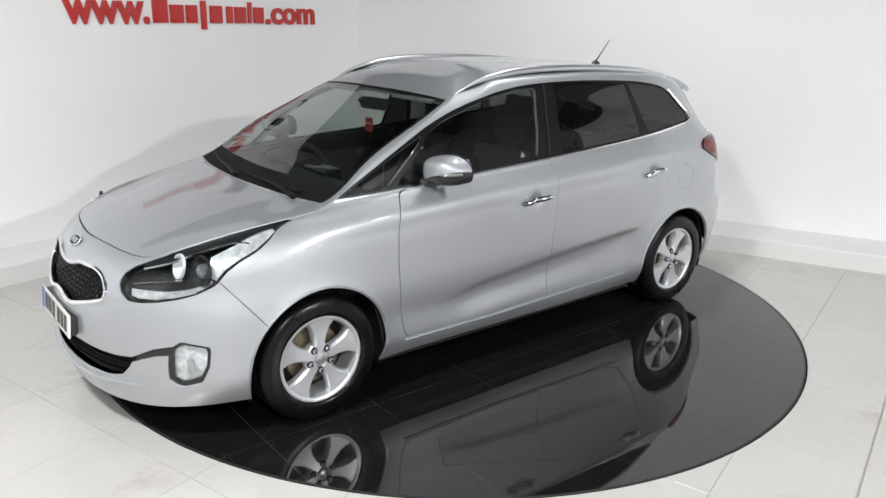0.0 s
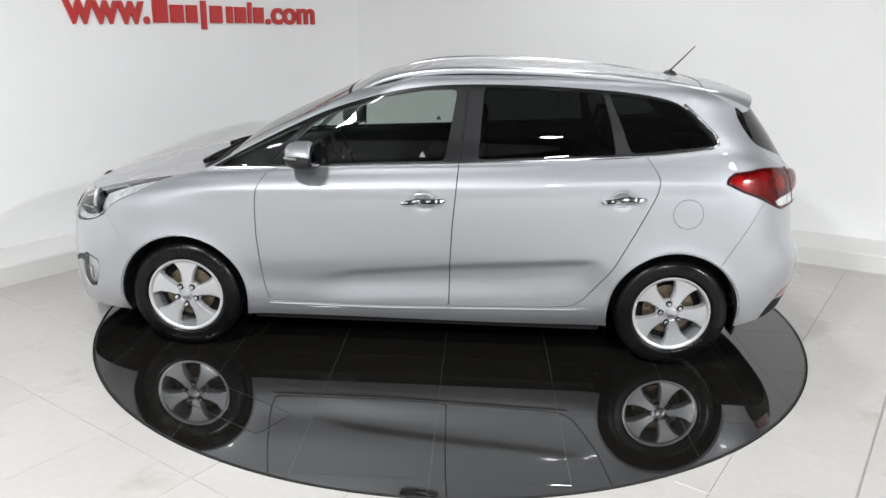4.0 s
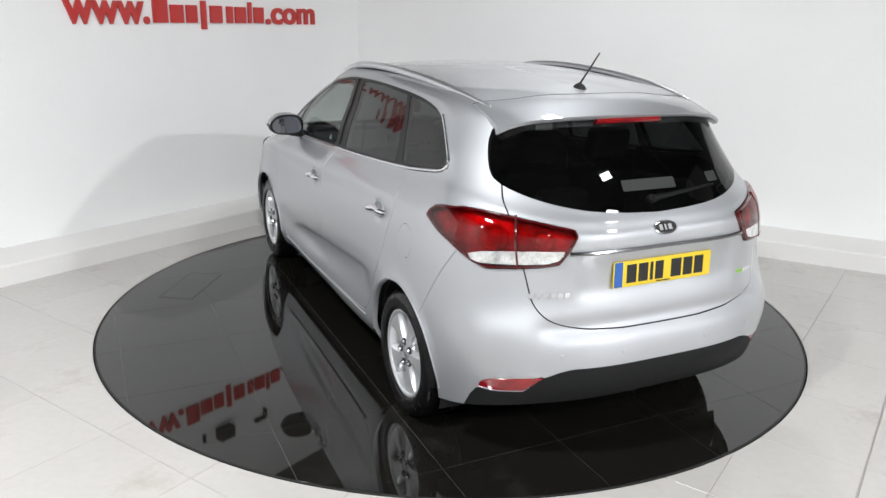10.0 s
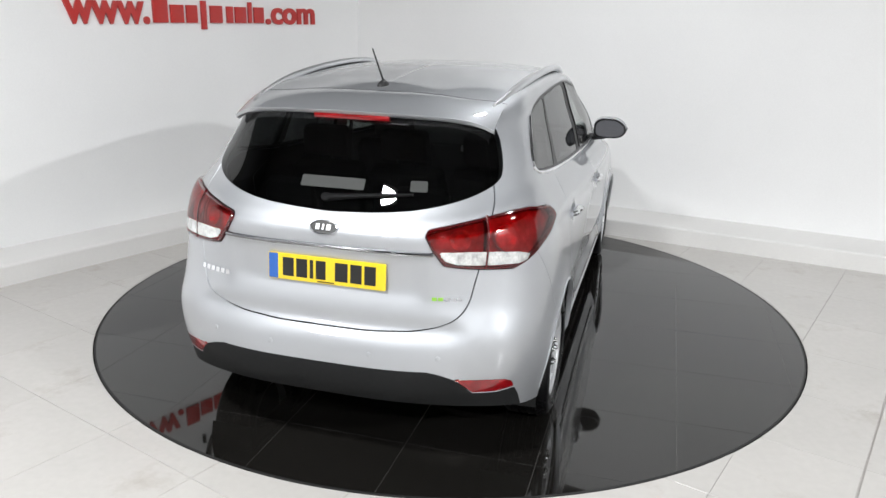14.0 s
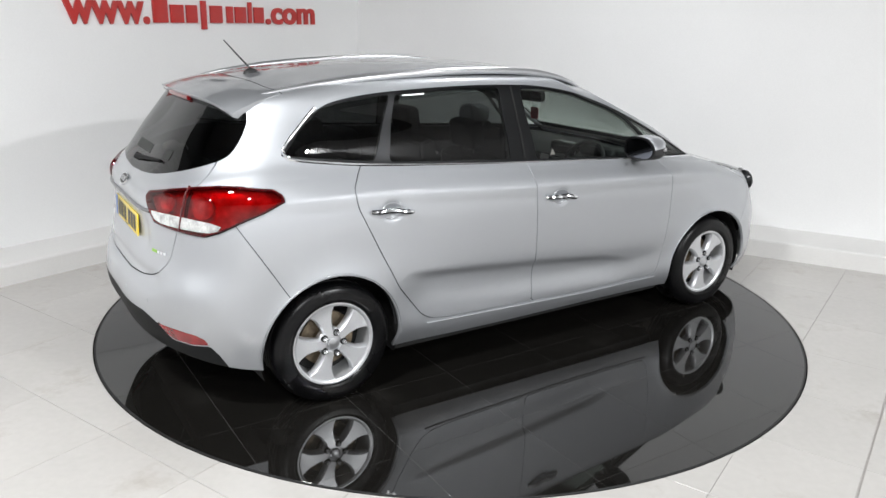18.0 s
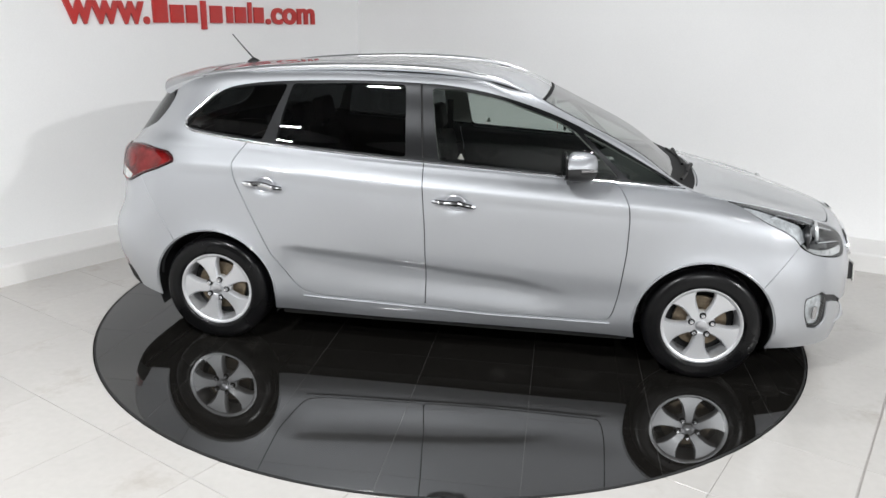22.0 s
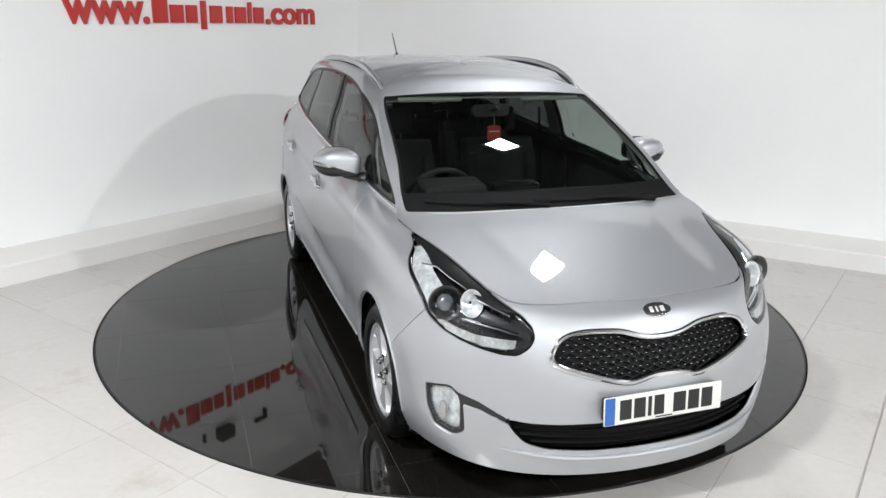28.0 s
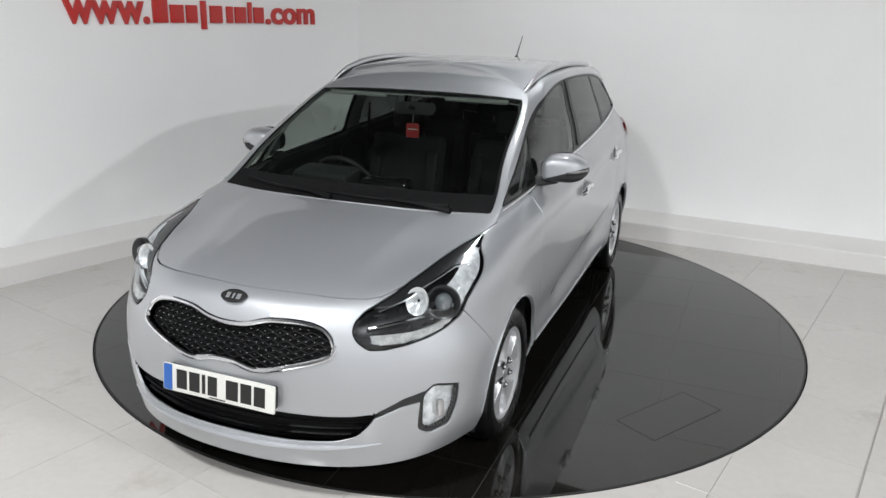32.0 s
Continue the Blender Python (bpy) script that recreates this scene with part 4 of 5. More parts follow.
def skin_mesh(name, skin, labels, mat, parent, side=0, rim=.010, lift=0.0, label="", mask=None, flip=False):
    """One panel from the cut skin. side: 1 left, -1 right, 0 both halves in one mesh."""
    pick = np.isin(skin.L, [skin.names.index(n) for n in labels if n in skin.names])
    if mask is not None:
        pick &= mask(skin.centres())
    tri = skin.T[pick]
    if not len(tri):
        return None
    used, inv = np.unique(tri, return_inverse=True)
    tri = inv.reshape(-1, 3)
    co, no = skin.V[used, :3].copy(), skin.V[used, 3:6].copy()
    co += no * lift
    verts, norms, faces = [], [], []
    for sg in ((1, -1) if side == 0 else (side,)):
        f = np.array([1, sg, 1.0])
        off = sum(len(v) for v in verts)
        t = tri if sg > 0 else tri[:, ::-1]
        verts.append(co * f)
        norms.append(no * f)
        faces.append(t + off)
        if rim:
            e = np.concatenate([t[:, [0, 1]], t[:, [1, 2]], t[:, [2, 0]]])
            key = np.sort(e, axis=1)
            _, first, count = np.unique(key, axis=0, return_index=True, return_counts=True)
            e = e[first[count == 1]]
            e = e[~((np.abs(co[e[:, 0], 1]) < 1e-5) & (np.abs(co[e[:, 1], 1]) < 1e-5))]
            if len(e):
                a, b = co[e[:, 0]] * f, co[e[:, 1]] * f
                na, nb = no[e[:, 0]] * f, no[e[:, 1]] * f
                out = np.cross(b - a, na)
                out /= np.maximum(np.linalg.norm(out, axis=1, keepdims=True), 1e-9)
                k = sum(len(v) for v in verts)
                n = len(e)
                verts += [a, b, b - nb * rim, a - na * rim]
                soft = (out + (na + nb) * .35)
                soft /= np.linalg.norm(soft, axis=1, keepdims=True)
                norms += [soft, soft, out, out]
                i = np.arange(n)
                faces.append(np.stack([k + i + n, k + i, k + i + 3 * n], 1))
                faces.append(np.stack([k + i + n, k + i + 3 * n, k + i + 2 * n], 1))
    verts, norms, faces = np.concatenate(verts), np.concatenate(norms), np.concatenate(faces)
    if flip:
        faces, norms = faces[:, ::-1], -norms
    me = bpy.data.meshes.new(name)
    me.vertices.add(len(verts))
    me.vertices.foreach_set("co", verts.astype(np.float32).ravel())
    me.loops.add(len(faces) * 3)
    me.loops.foreach_set("vertex_index", faces.astype(np.int32).ravel())
    me.polygons.add(len(faces))
    me.polygons.foreach_set("loop_start", np.arange(0, 3 * len(faces), 3, dtype=np.int32))
    me.update(calc_edges=True)
    me.shade_smooth()
    me.normals_split_custom_set_from_vertices(norms.astype(np.float32).tolist())
    me.materials.append(mat)
    ob = new(name, me)
    ob.parent = parent
    if label:
        tagged(ob, label)
    return ob


# ---- finding places on the skin ----
def on_side(x, z, out=0.0, sg=1):
    w = SKIN.V
    d = (w[:, 0] - x) ** 2 + (w[:, 2] - z) ** 2 + np.where((w[:, 1] < .4) | (w[:, 7] > 13.3), 9, 0)
    k = w[int(np.argmin(d))]
    slope = -k[3] / k[4] * (x - k[0]) - k[5] / k[4] * (z - k[2]) if abs(k[4]) > .3 else 0
    n = Vector((k[3], k[4] * sg, k[5]))
    return Vector((x, (k[1] + slope) * sg, z)) + n * out, n


def on_face(y, z, out=0.0, front=True):
    w = SKIN.V
    d = (w[:, 1] - abs(y)) ** 2 + (w[:, 2] - z) ** 2 + np.where((w[:, 0] < 1.9) if front else (w[:, 0] > -1.5), 9, 0) + np.where(w[:, 7] > 12.8, 9, 0)
    k = w[int(np.argmin(d))]
    sy = 1 if y >= 0 else -1
    slope = -k[4] / k[3] * (abs(y) - k[1]) - k[5] / k[3] * (z - k[2]) if abs(k[3]) > .3 else 0
    n = Vector((k[3], k[4] * sy, k[5]))
    return Vector((k[0] + slope, y, z)) + n * out, n


def on_wrap(u, z, out=0.0, sg=1):
    w = SKIN.V
    d = ((w[:, 6] - u) * .38) ** 2 + (w[:, 2] - z) ** 2 + np.where(w[:, 7] > 8.6, 9, 0)
    k = w[int(np.argmin(d))]
    n = Vector((k[3], k[4] * sg, k[5]))
    return Vector((k[0], k[1] * sg, k[2])) + n * out, n


def on_top(x, y, out=0.0):
    w = SKIN.V
    d = (w[:, 0] - x) ** 2 + (w[:, 1] - abs(y)) ** 2 + np.where(w[:, 5] < .15, 9, 0)
    k = w[int(np.argmin(d))]
    sy = 1 if y >= 0 else -1
    n = Vector((k[3], k[4] * sy, k[5]))
    z = k[2] - k[3] / k[5] * (x - k[0]) - k[4] / k[5] * (abs(y) - k[1])
    return Vector((x, y, z)) + n * out, n


def facing(place, normal, spin=0.0):
    """A pose whose z looks along the normal and whose y stays as upright as it can."""
    z = normal.normalized()
    x = Vector((0, 0, 1)).cross(z)
    x = x.normalized() if x.length > 1e-3 else Vector((0, 1, 0))
    y = z.cross(x)
    m = Matrix(((x.x, y.x, z.x, place.x), (x.y, y.y, z.y, place.y), (x.z, y.z, z.z, place.z), (0, 0, 0, 1)))
    return m @ pose(0, 0, 0, 0, 0, spin)


def ellipse(rx, ry, n=28):
    return [(rx * math.cos(2 * math.pi * i / n), ry * math.sin(2 * math.pi * i / n)) for i in range(n)]


def rect(w, h, r=0.0, n=4):
    if not r:
        return [(-w / 2, -h / 2), (w / 2, -h / 2), (w / 2, h / 2), (-w / 2, h / 2)]
    out = []
    for cx, cy, a0 in ((w / 2 - r, h / 2 - r, 0), (-w / 2 + r, h / 2 - r, 90), (-w / 2 + r, -h / 2 + r, 180), (w / 2 - r, -h / 2 + r, 270)):
        out += [(cx + r * math.cos(radians(a0 + 90 * i / n)), cy + r * math.sin(radians(a0 + 90 * i / n))) for i in range(n + 1)]
    return out


# ---- the car's panels ----
def build_body():
    for name in ("bonnet", "front_bumper", "rear_bumper", "tailgate"):
        skin_mesh(name, SKIN, [name], SILVER, car)
    skin_mesh("body_shell", SKIN, ["body"], SILVER, car, rim=.02)
    for sg in (1, -1):
        skin_mesh("front_wing", SKIN, ["front_wing"], SILVER, car, sg)
        door = skin_mesh("front_door", SKIN, ["front_door"], SILVER, car, sg)
        handle(door, .020, .913, sg)
        door = skin_mesh("rear_door", SKIN, ["rear_door"], SILVER, car, sg)
        handle(door, -1.056, .950, sg)
        skin_mesh("window_surround", SKIN, ["window_surround"], PILLAR, car, sg, rim=.006, lift=-.003, label="satin dark grey window surround")
        for name in WINDOWS:
            clear = name.startswith("front")
            skin_mesh(name, SKIN, [name], GLASS_CLEAR if clear else GLASS_DARK, car, sg, rim=0, lift=-.005, label="clear glass" if clear else "dark privacy glass")
        tail_lamp(sg)
        skin_mesh("reflector", SKIN, ["reflector"], RED_LENS, car, sg, rim=.01, label="red reflector")
        headlamp(sg)
        skin_mesh("fog_lamp_bezel", SKIN, ["fog_lamp_bezel"], BLACK_TRIM, car, sg, rim=.02, lift=-.010, label="black plastic")
        fog_lamp(sg)
        mirror(sg)
        roof_rail(sg)
        belt_chrome(sg)
        sill_strip(sg)
        arch_lip(sg)
        pillar_gap(sg)
        window_triangle(sg)
        wheel_house(sg)
    edge = skin_mesh("windscreen_surround", SKIN, ["windscreen_edge"], COWL, car, rim=.004, label="black glass border")
    skin_mesh("windscreen", SKIN, ["windscreen"], GLASS_SHIELD, car, rim=0, label="tinted windscreen glass")
    skin_mesh("rear_window", SKIN, ["rear_window"], GLASS_DARK, car, rim=0, lift=.001, label="dark privacy glass")
    skin_mesh("rear_valance", SKIN, ["rear_valance"], VALANCE, car, label="unpainted dark grey plastic")
    skin_mesh("shut_line", SKIN, ["gap"], GAP, car, rim=0, lift=-.012)
    flap = skin_mesh("fuel_flap", SKIN, ["fuel_flap"], SILVER, car, 1, label="round fuel flap")
    skin_mesh("flap_gap", SKIN, ["flap_gap"], GAP, flap, 1, rim=0, lift=-.006)
    skin_mesh("rear_wing", SKIN, ["fuel_flap", "flap_gap"], SILVER, car, -1, rim=0)
    grille()
    bumper_lip()
    spoiler()
    plates()
    badges()
    wipers()
    aerial()
    for i, (x, y, phase) in enumerate(((AXLE, 1, 56), (-AXLE, 1, 3), (AXLE, -1, 17), (-AXLE, -1, 72))):
        wheel(x, y, phase)
    underbody()
    interior()


def tail_lamp(sg):
    """A dark red border round tinted lenses, with bright bowls behind them."""
    lamp = skin_mesh("tail_lamp", SKIN, ["tail_lamp"], DARK_RED, car, sg, rim=.028, lift=.014, label="red rear lamp cluster with a clear lower strip")
    skin_mesh("red_lens", SKIN, ["tail_lamp_core", "tail_lamp_inner"], RED_GLASS, lamp, sg, rim=0, lift=.015, label="glossy red lens")
    skin_mesh("reflector_back", SKIN, ["tail_lamp_core", "tail_lamp_inner", "reversing_lamp", "reversing_lamp_inner", "tail_lamp"], LAMP_BACK, lamp, sg, rim=0, lift=-.024)
    skin_mesh("reversing_lens", SKIN, ["reversing_lamp", "reversing_lamp_inner"], RIBBED, lamp, sg, rim=.012, lift=.015, label="clear ribbed lens")
    for u, z, r in ((2.18, 1.035, .050), (1.45, 1.030, .040)):
        p, n = on_wrap(u, z, -.008, sg)
        prof = [(r * k / 6, -.030 * (1 - (k / 6) ** 2)) for k in range(1, 7)] + [(r * 1.08, .001), (r * 1.1, -.012)]
        part("lamp_bowl", lathe_bm(prof, 24, axis_y=False, m=facing(p, n)), LAMP_BACK, lamp)
    line = [on_wrap(1.86 - (1.1 - z) * .3, z, .0125, sg)[0] for z in np.linspace(.915, 1.112, 14)]
    part("divider", tube_bm(line, .0055, 8), DARK_RED, lamp)


def handle(door, x, z, sg):
    """A chrome bar over a hollow in the door."""
    c, n = on_side(x, z, .026, sg)
    pts = []
    for k in range(13):
        s = -1 + k / 6
        p, q = on_side(x + s * .113, z - s * .010 + .004 * (1 - s * s), .008 + .022 * (1 - abs(s) ** 4), sg)
        pts.append(p)
    taper = [.75 + .35 * (1 - abs(-1 + k / 6) ** 2) for k in range(13)]
    bar = part("door_handle", tube_bm(pts, .0160, 10, flat=1.0, taper=taper), CHROME, door, "chrome pull handle")
    p, q = on_side(x - .085, z + .008, .020, sg)
    part("lock_cap", prism_bm(ellipse(.020, .012, 16), .008, facing(p, q), .003), CHROME, bar)
    p, q = on_side(x + .005, z + .004, -.001, sg)
    ring = [on_side(x + .005 + .056 * math.cos(a), z + .004 + .040 * math.sin(a), .0015, sg)[0] for a in np.linspace(0, 2 * math.pi, 33)]
    part("handle_cup", tube_bm(ring, .0022, 6, caps=False), SATIN_ALU, door, "rim of the hollow behind the handle")


def headlamp(sg):
    lens = skin_mesh("headlamp", SKIN, ["headlamp", "headlamp_low", "headlamp_brow", "headlamp_side"], LAMP_GLASS, car, sg, rim=0, lift=.001, label="clear headlamp with chrome bowls in a black housing")
    skin_mesh("housing", SKIN, ["headlamp", "headlamp_low", "headlamp_brow", "headlamp_side"], LAMP_HOUSING, lens, sg, rim=-.052, lift=-.055)
    skin_mesh("indicator_block", SKIN, ["headlamp_low"], RIBBED, lens, sg, rim=.02, lift=-.008, label="clear ribbed indicator")
    skin_mesh("side_reflector", SKIN, ["headlamp_side"], HEAD_CHROME, lens, sg, rim=.02, lift=-.012, label="bright side reflector")
    skin_mesh("brow", SKIN, ["headlamp_brow"], BROW_GREY, lens, sg, rim=.02, lift=-.006, label="dark satin brow")

    def bowl(u, z, r, depth, sink, name, mat, squash=1.0, ahead=.75):
        p, n = on_wrap(u, z, -sink, sg)
        d = (n * (1 - ahead) + Vector((1, 0, 0.0)) * ahead).normalized()
        prof = [(r * k / 8, -depth * (1 - (k / 8) ** 2)) for k in range(1, 9)] + [(r * 1.10, .002), (r * 1.12, -.012)]
        m = facing(p, d) @ Matrix.Diagonal((1, squash, 1, 1))
        return part(name, lathe_bm(prof, 28, axis_y=False, m=m), mat, lens), m

    _, m = bowl(9.42, .822, .062, .040, .016, "projector_bowl", BROW_GREY)
    prof = [(.0005, .016), (.014, .0145), (.026, .009), (.033, 0), (.036, -.01), (.037, -.03)]
    part("projector_lens", lathe_bm(prof, 28, axis_y=False, m=m), LENS_DARK, lens, "domed glass projector lens")
    bowl(9.74, .832, .040, .03, .016, "main_beam_bowl", HEAD_CHROME, 1.25)
    # bright step under the brow
    step = [on_wrap(u, z, -.008, sg)[0] for u, z in ((8.76, .918), (8.95, .916), (9.26, .895), (9.55, .872), (9.8, .847), (10.05, .820), (10.28, .808))]
    part("brow_edge", tube_bm(step, .0045, 8), CHROME, lens)
    # light guide along the lower edge, and the bright brow along the upper one
    low = [on_wrap(u, z, -.014, sg)[0] for u, z in ((9.22, .775), (9.36, .742), (9.6, .718), (9.9, .702), (10.2, .693))]
    part("light_guide", tube_bm(low, .007, 8), RIBBED, lens)
    mid = [on_wrap(u, z, -.03, sg)[0] for u, z in ((9.62, .775), (9.85, .770), (10.1, .762), (10.36, .752))]
    part("chrome_bar", tube_bm(mid, .010, 8, flat=.6), CHROME, lens)


def fog_lamp(sg):
    lamp = skin_mesh("fog_lamp", SKIN, ["fog_lamp"], LAMP_GLASS, car, sg, rim=0, lift=-.008, label="clear upright front fog lamp")
    skin_mesh("bowl", SKIN, ["fog_lamp"], HEAD_CHROME, lamp, sg, rim=-.02, lift=-.028)
    p, n = on_wrap(9.48, .40, -.012, sg)
    part("bulb_shield", prism_bm(rect(.030, .075, .012, 4), .010, facing(p, n), .004), CLEAR_LENS, lamp)


def mirror(sg):
    cx, cy, cz = .650, .915 * sg, 1.146
    bm = bmesh.new()
    bmesh.ops.create_uvsphere(bm, u_segments=36, v_segments=24, radius=1.0)
    for v in bm.verts:
        x, y, z = v.co
        s = y * sg
        x = math.copysign(abs(x) ** .6, x) * (.108 if x > 0 else .048) * (1 - .22 * max(s, 0) ** 1.5)
        yy = math.copysign(abs(y) ** .58, y) * .114
        crown = .076 - .040 * max(s, 0) ** 1.2 - .012 * max(-s, 0) ** 2
        keel = .066 - .016 * max(s, 0) ** 2
        zz = math.copysign(abs(z) ** .58, z) * (crown if z > 0 else keel) + .004 * s
        v.co = (cx + x + .022 * -s, cy + yy, cz + zz)
    low = bm.copy()
    cut_z = cz - .026
    for b, keep_up in ((bm, True), (low, False)):
        bmesh.ops.bisect_plane(b, geom=b.verts[:] + b.edges[:] + b.faces[:], plane_co=(cx, cy, cut_z), plane_no=(-.10, -.34 * sg, 1), clear_inner=keep_up, clear_outer=not keep_up)
    cap = part("door_mirror", bm, SILVER, car, "silver door mirror with black base")
    part("mirror_base", low, BLACK_TRIM, cap)
    # glass in a black frame on the rear face
    m = facing(Vector((cx - .050, cy, cz - .002)), Vector((-1, .10 * sg, 0)))
    rim = []
    for k in range(40):
        a = 2 * math.pi * k / 40
        y, z = math.cos(a), math.sin(a)
        s = -y
        crown = .076 - .040 * max(s, 0) ** 1.2 - .012 * max(-s, 0) ** 2
        keel = .066 - .016 * max(s, 0) ** 2
        rim.append((math.copysign(abs(y) ** .58, y) * .109 * sg, math.copysign(abs(z) ** .58, z) * (crown if z > 0 else keel) * .95 + .002))
    if sg < 0:
        rim = rim[::-1]
    part("mirror_frame", prism_bm(rim, .012, m, .004), MIRROR_BLACK, cap)
    part("mirror_glass", prism_bm([(x * .88, z * .84) for x, z in rim], .002, m @ pose(0, 0, .0112)), DARKENED_MIRROR, cap, "mirror glass")
    # repeater strip across the front of the cap
    pts = []
    for k in range(12):
        a = radians(4 + 68 * k / 11)
        side = math.sin(a) ** .58
        x = .108 * math.cos(a) ** .6 * (1 - .22 * math.sin(a) ** 1.5) - .022 * math.sin(a)
        pts.append((cx + x + .001, cy + .115 * side * sg, cz - .004 + .006 * math.sin(a)))
    strip = part("indicator_strip", tube_bm(pts, .0085, 8, flat=.9, taper=[.25, .6] + [1.0] * 10), CLEAR_LENS, cap, "clear side indicator")
    part("strip_line", tube_bm([(x + .002, y * 1.002, z - .010) for x, y, z in pts], .0035, 6), GAP, strip)
    a, b = Vector((.70, .770 * sg, 1.072)), Vector((.665, .88 * sg, 1.085))
    part("mirror_arm", tube_bm([a, a * .5 + b * .5 + Vector((0, 0, -.004)), b], .030, 12, flat=.62, taper=[1.5, 1.1, 1.0]), BLACK_TRIM, cap)


def window_triangle(sg):
    """A small pale warning triangle low in the front window."""
    p, n = on_side(.035, 1.152, -.003, sg)
    part("window_triangle", prism_bm([(-.019, -.016), (.019, -.016), (0, .018)], .0008, facing(p, n)), STICKER_PALE, car, "small pale triangular sticker")


def sill_strip(sg):
    """The bright lower edge under the doors."""
    pts = [on_side(x, float(np.interp(x, [-.86, -.7, -.132, .245, .9], [.318, .311, .296, .285, .288])), .003, sg)[0] for x in np.linspace(-.84, .89, 40)]
    pts = [pts[0]] + [(pts[i - 1] + pts[i] * 2 + pts[i + 1]) / 4 for i in range(1, len(pts) - 1)] + [pts[-1]]
    part("sill_strip", tube_bm(pts, .0045, 8), SILVER, car, "bright edge of the sill")


def bumper_lip():
    """The blade along the foot of the front bumper."""
    pts = []
    for y in np.linspace(-.60, .60, 61):
        z = .272 + .020 * (abs(y) / .60) ** 3
        pts.append(on_face(y, z, .002)[0])
    for _ in range(4):
        pts = [pts[0]] + [(pts[i - 1] + pts[i] * 2 + pts[i + 1]) / 4 for i in range(1, len(pts) - 1)] + [pts[-1]]
    taper = [min(1.0, .2 + min(i, 60 - i) / 12) for i in range(61)]
    part("bumper_lip", tube_bm(pts, .015, 10, flat=.8, taper=taper), SILVER, car, "silver blade under the lower grille")


def pillar_gap(sg):
    """The shut line between the doors, carried up the pillar."""
    pts = [on_side(-.170 - .035 * (z - 1.13) / .38, z, -.001, sg)[0] for z in np.linspace(1.135, 1.515, 12)]
    part("pillar_gap", tube_bm(pts, .0055, 6, flat=1.0), GAP, car)


def arch_lip(sg):
    """The rolled edge round each wheel opening."""
    for x in (AXLE, -AXLE):
        pts = []
        for k in range(49):
            a = radians(-2 + 184 * k / 48)
            pts.append(on_side(x + (ARCH + .010) * math.cos(a), HUB_HEIGHT + (ARCH + .010) * math.sin(a), .001, sg)[0])
        for _ in range(4):
            pts = [pts[0]] + [(pts[i - 1] + pts[i] * 2 + pts[i + 1]) / 4 for i in range(1, len(pts) - 1)] + [pts[-1]]
        part("arch_lip", tube_bm(pts, .0055, 8, flat=.7), SILVER, car, "rolled silver wheel arch edge")


def roof_rail(sg):
    xs = np.array([.405, .34, .25, .07, -.24, -.68, -.99, -1.31, -1.48, -1.575])
    zs = np.array([1.462, 1.498, 1.532, 1.570, 1.594, 1.591, 1.575, 1.545, 1.522, 1.505])
    ys = np.array([.590, .597, .602, .606, .608, .605, .598, .584, .570, .556])
    t = np.linspace(.405, -1.575, 60)
    s = spline(np.cumsum(np.concatenate([[0], np.hypot(np.diff(xs), np.diff(zs))])), np.stack([xs, ys, zs], 1), np.linspace(0, np.sum(np.hypot(np.diff(xs), np.diff(zs))), 60))
    taper = [min(1.0, .35 + 3.2 * min(i, 59 - i) / 59) for i in range(60)]
    rail = part("roof_rail", tube_bm([(x, y * sg, z) for x, y, z in s], .019, 12, flat=1.0, taper=taper), SATIN_ALU, car, "satin silver roof rail")
    # skirt that closes it down to the roof
    inner = []
    for x, y, z in s[3:-3:2]:
        inner.append((x, (y - .012) * sg, z - .022))
    part("rail_foot", tube_bm(inner, .014, 8, flat=1.3), GAP, rail)


def belt_chrome(sg):
    """The bright strip under the windows and round the rear quarter window."""
    lower = [(1.225, 1.033), (.98, 1.048), (.75, 1.061), (.28, 1.087), (-.18, 1.112), (-.673, 1.141), (-1.169, 1.174), (-1.38, 1.202), (-1.53, 1.224), (-1.572, 1.240), (-1.565, 1.268), (-1.50, 1.325), (-1.42, 1.400), (-1.365, 1.447)]
    p = rounded(lower, 2, closed=False)
    # walk evenly along it
    d = np.concatenate([[0], np.cumsum(np.hypot(*np.diff(p, axis=0).T))])
    q = np.stack([np.interp(np.linspace(0, d[-1], 110), d, p[:, k]) for k in (0, 1)], 1)
    pts = [on_side(x, z, .001, sg)[0] for x, z in q]
    # even out the samples
    for _ in range(3):
        pts = [pts[0]] + [(pts[i - 1] + pts[i] * 2 + pts[i + 1]) / 4 for i in range(1, len(pts) - 1)] + [pts[-1]]
    part("belt_strip", tube_bm(pts, .0056, 8, flat=1.1, taper=[float(np.interp(i, [0, 70, 84, 109], [.9, 1.0, 1.5, 1.5])) for i in range(110)]), CHROME, car, "chrome belt strip, wider round the rear window")


def inside_outline(y, z, poly):
    return outline_distance(np.array([y]), np.array([z]), poly)[0] < 0


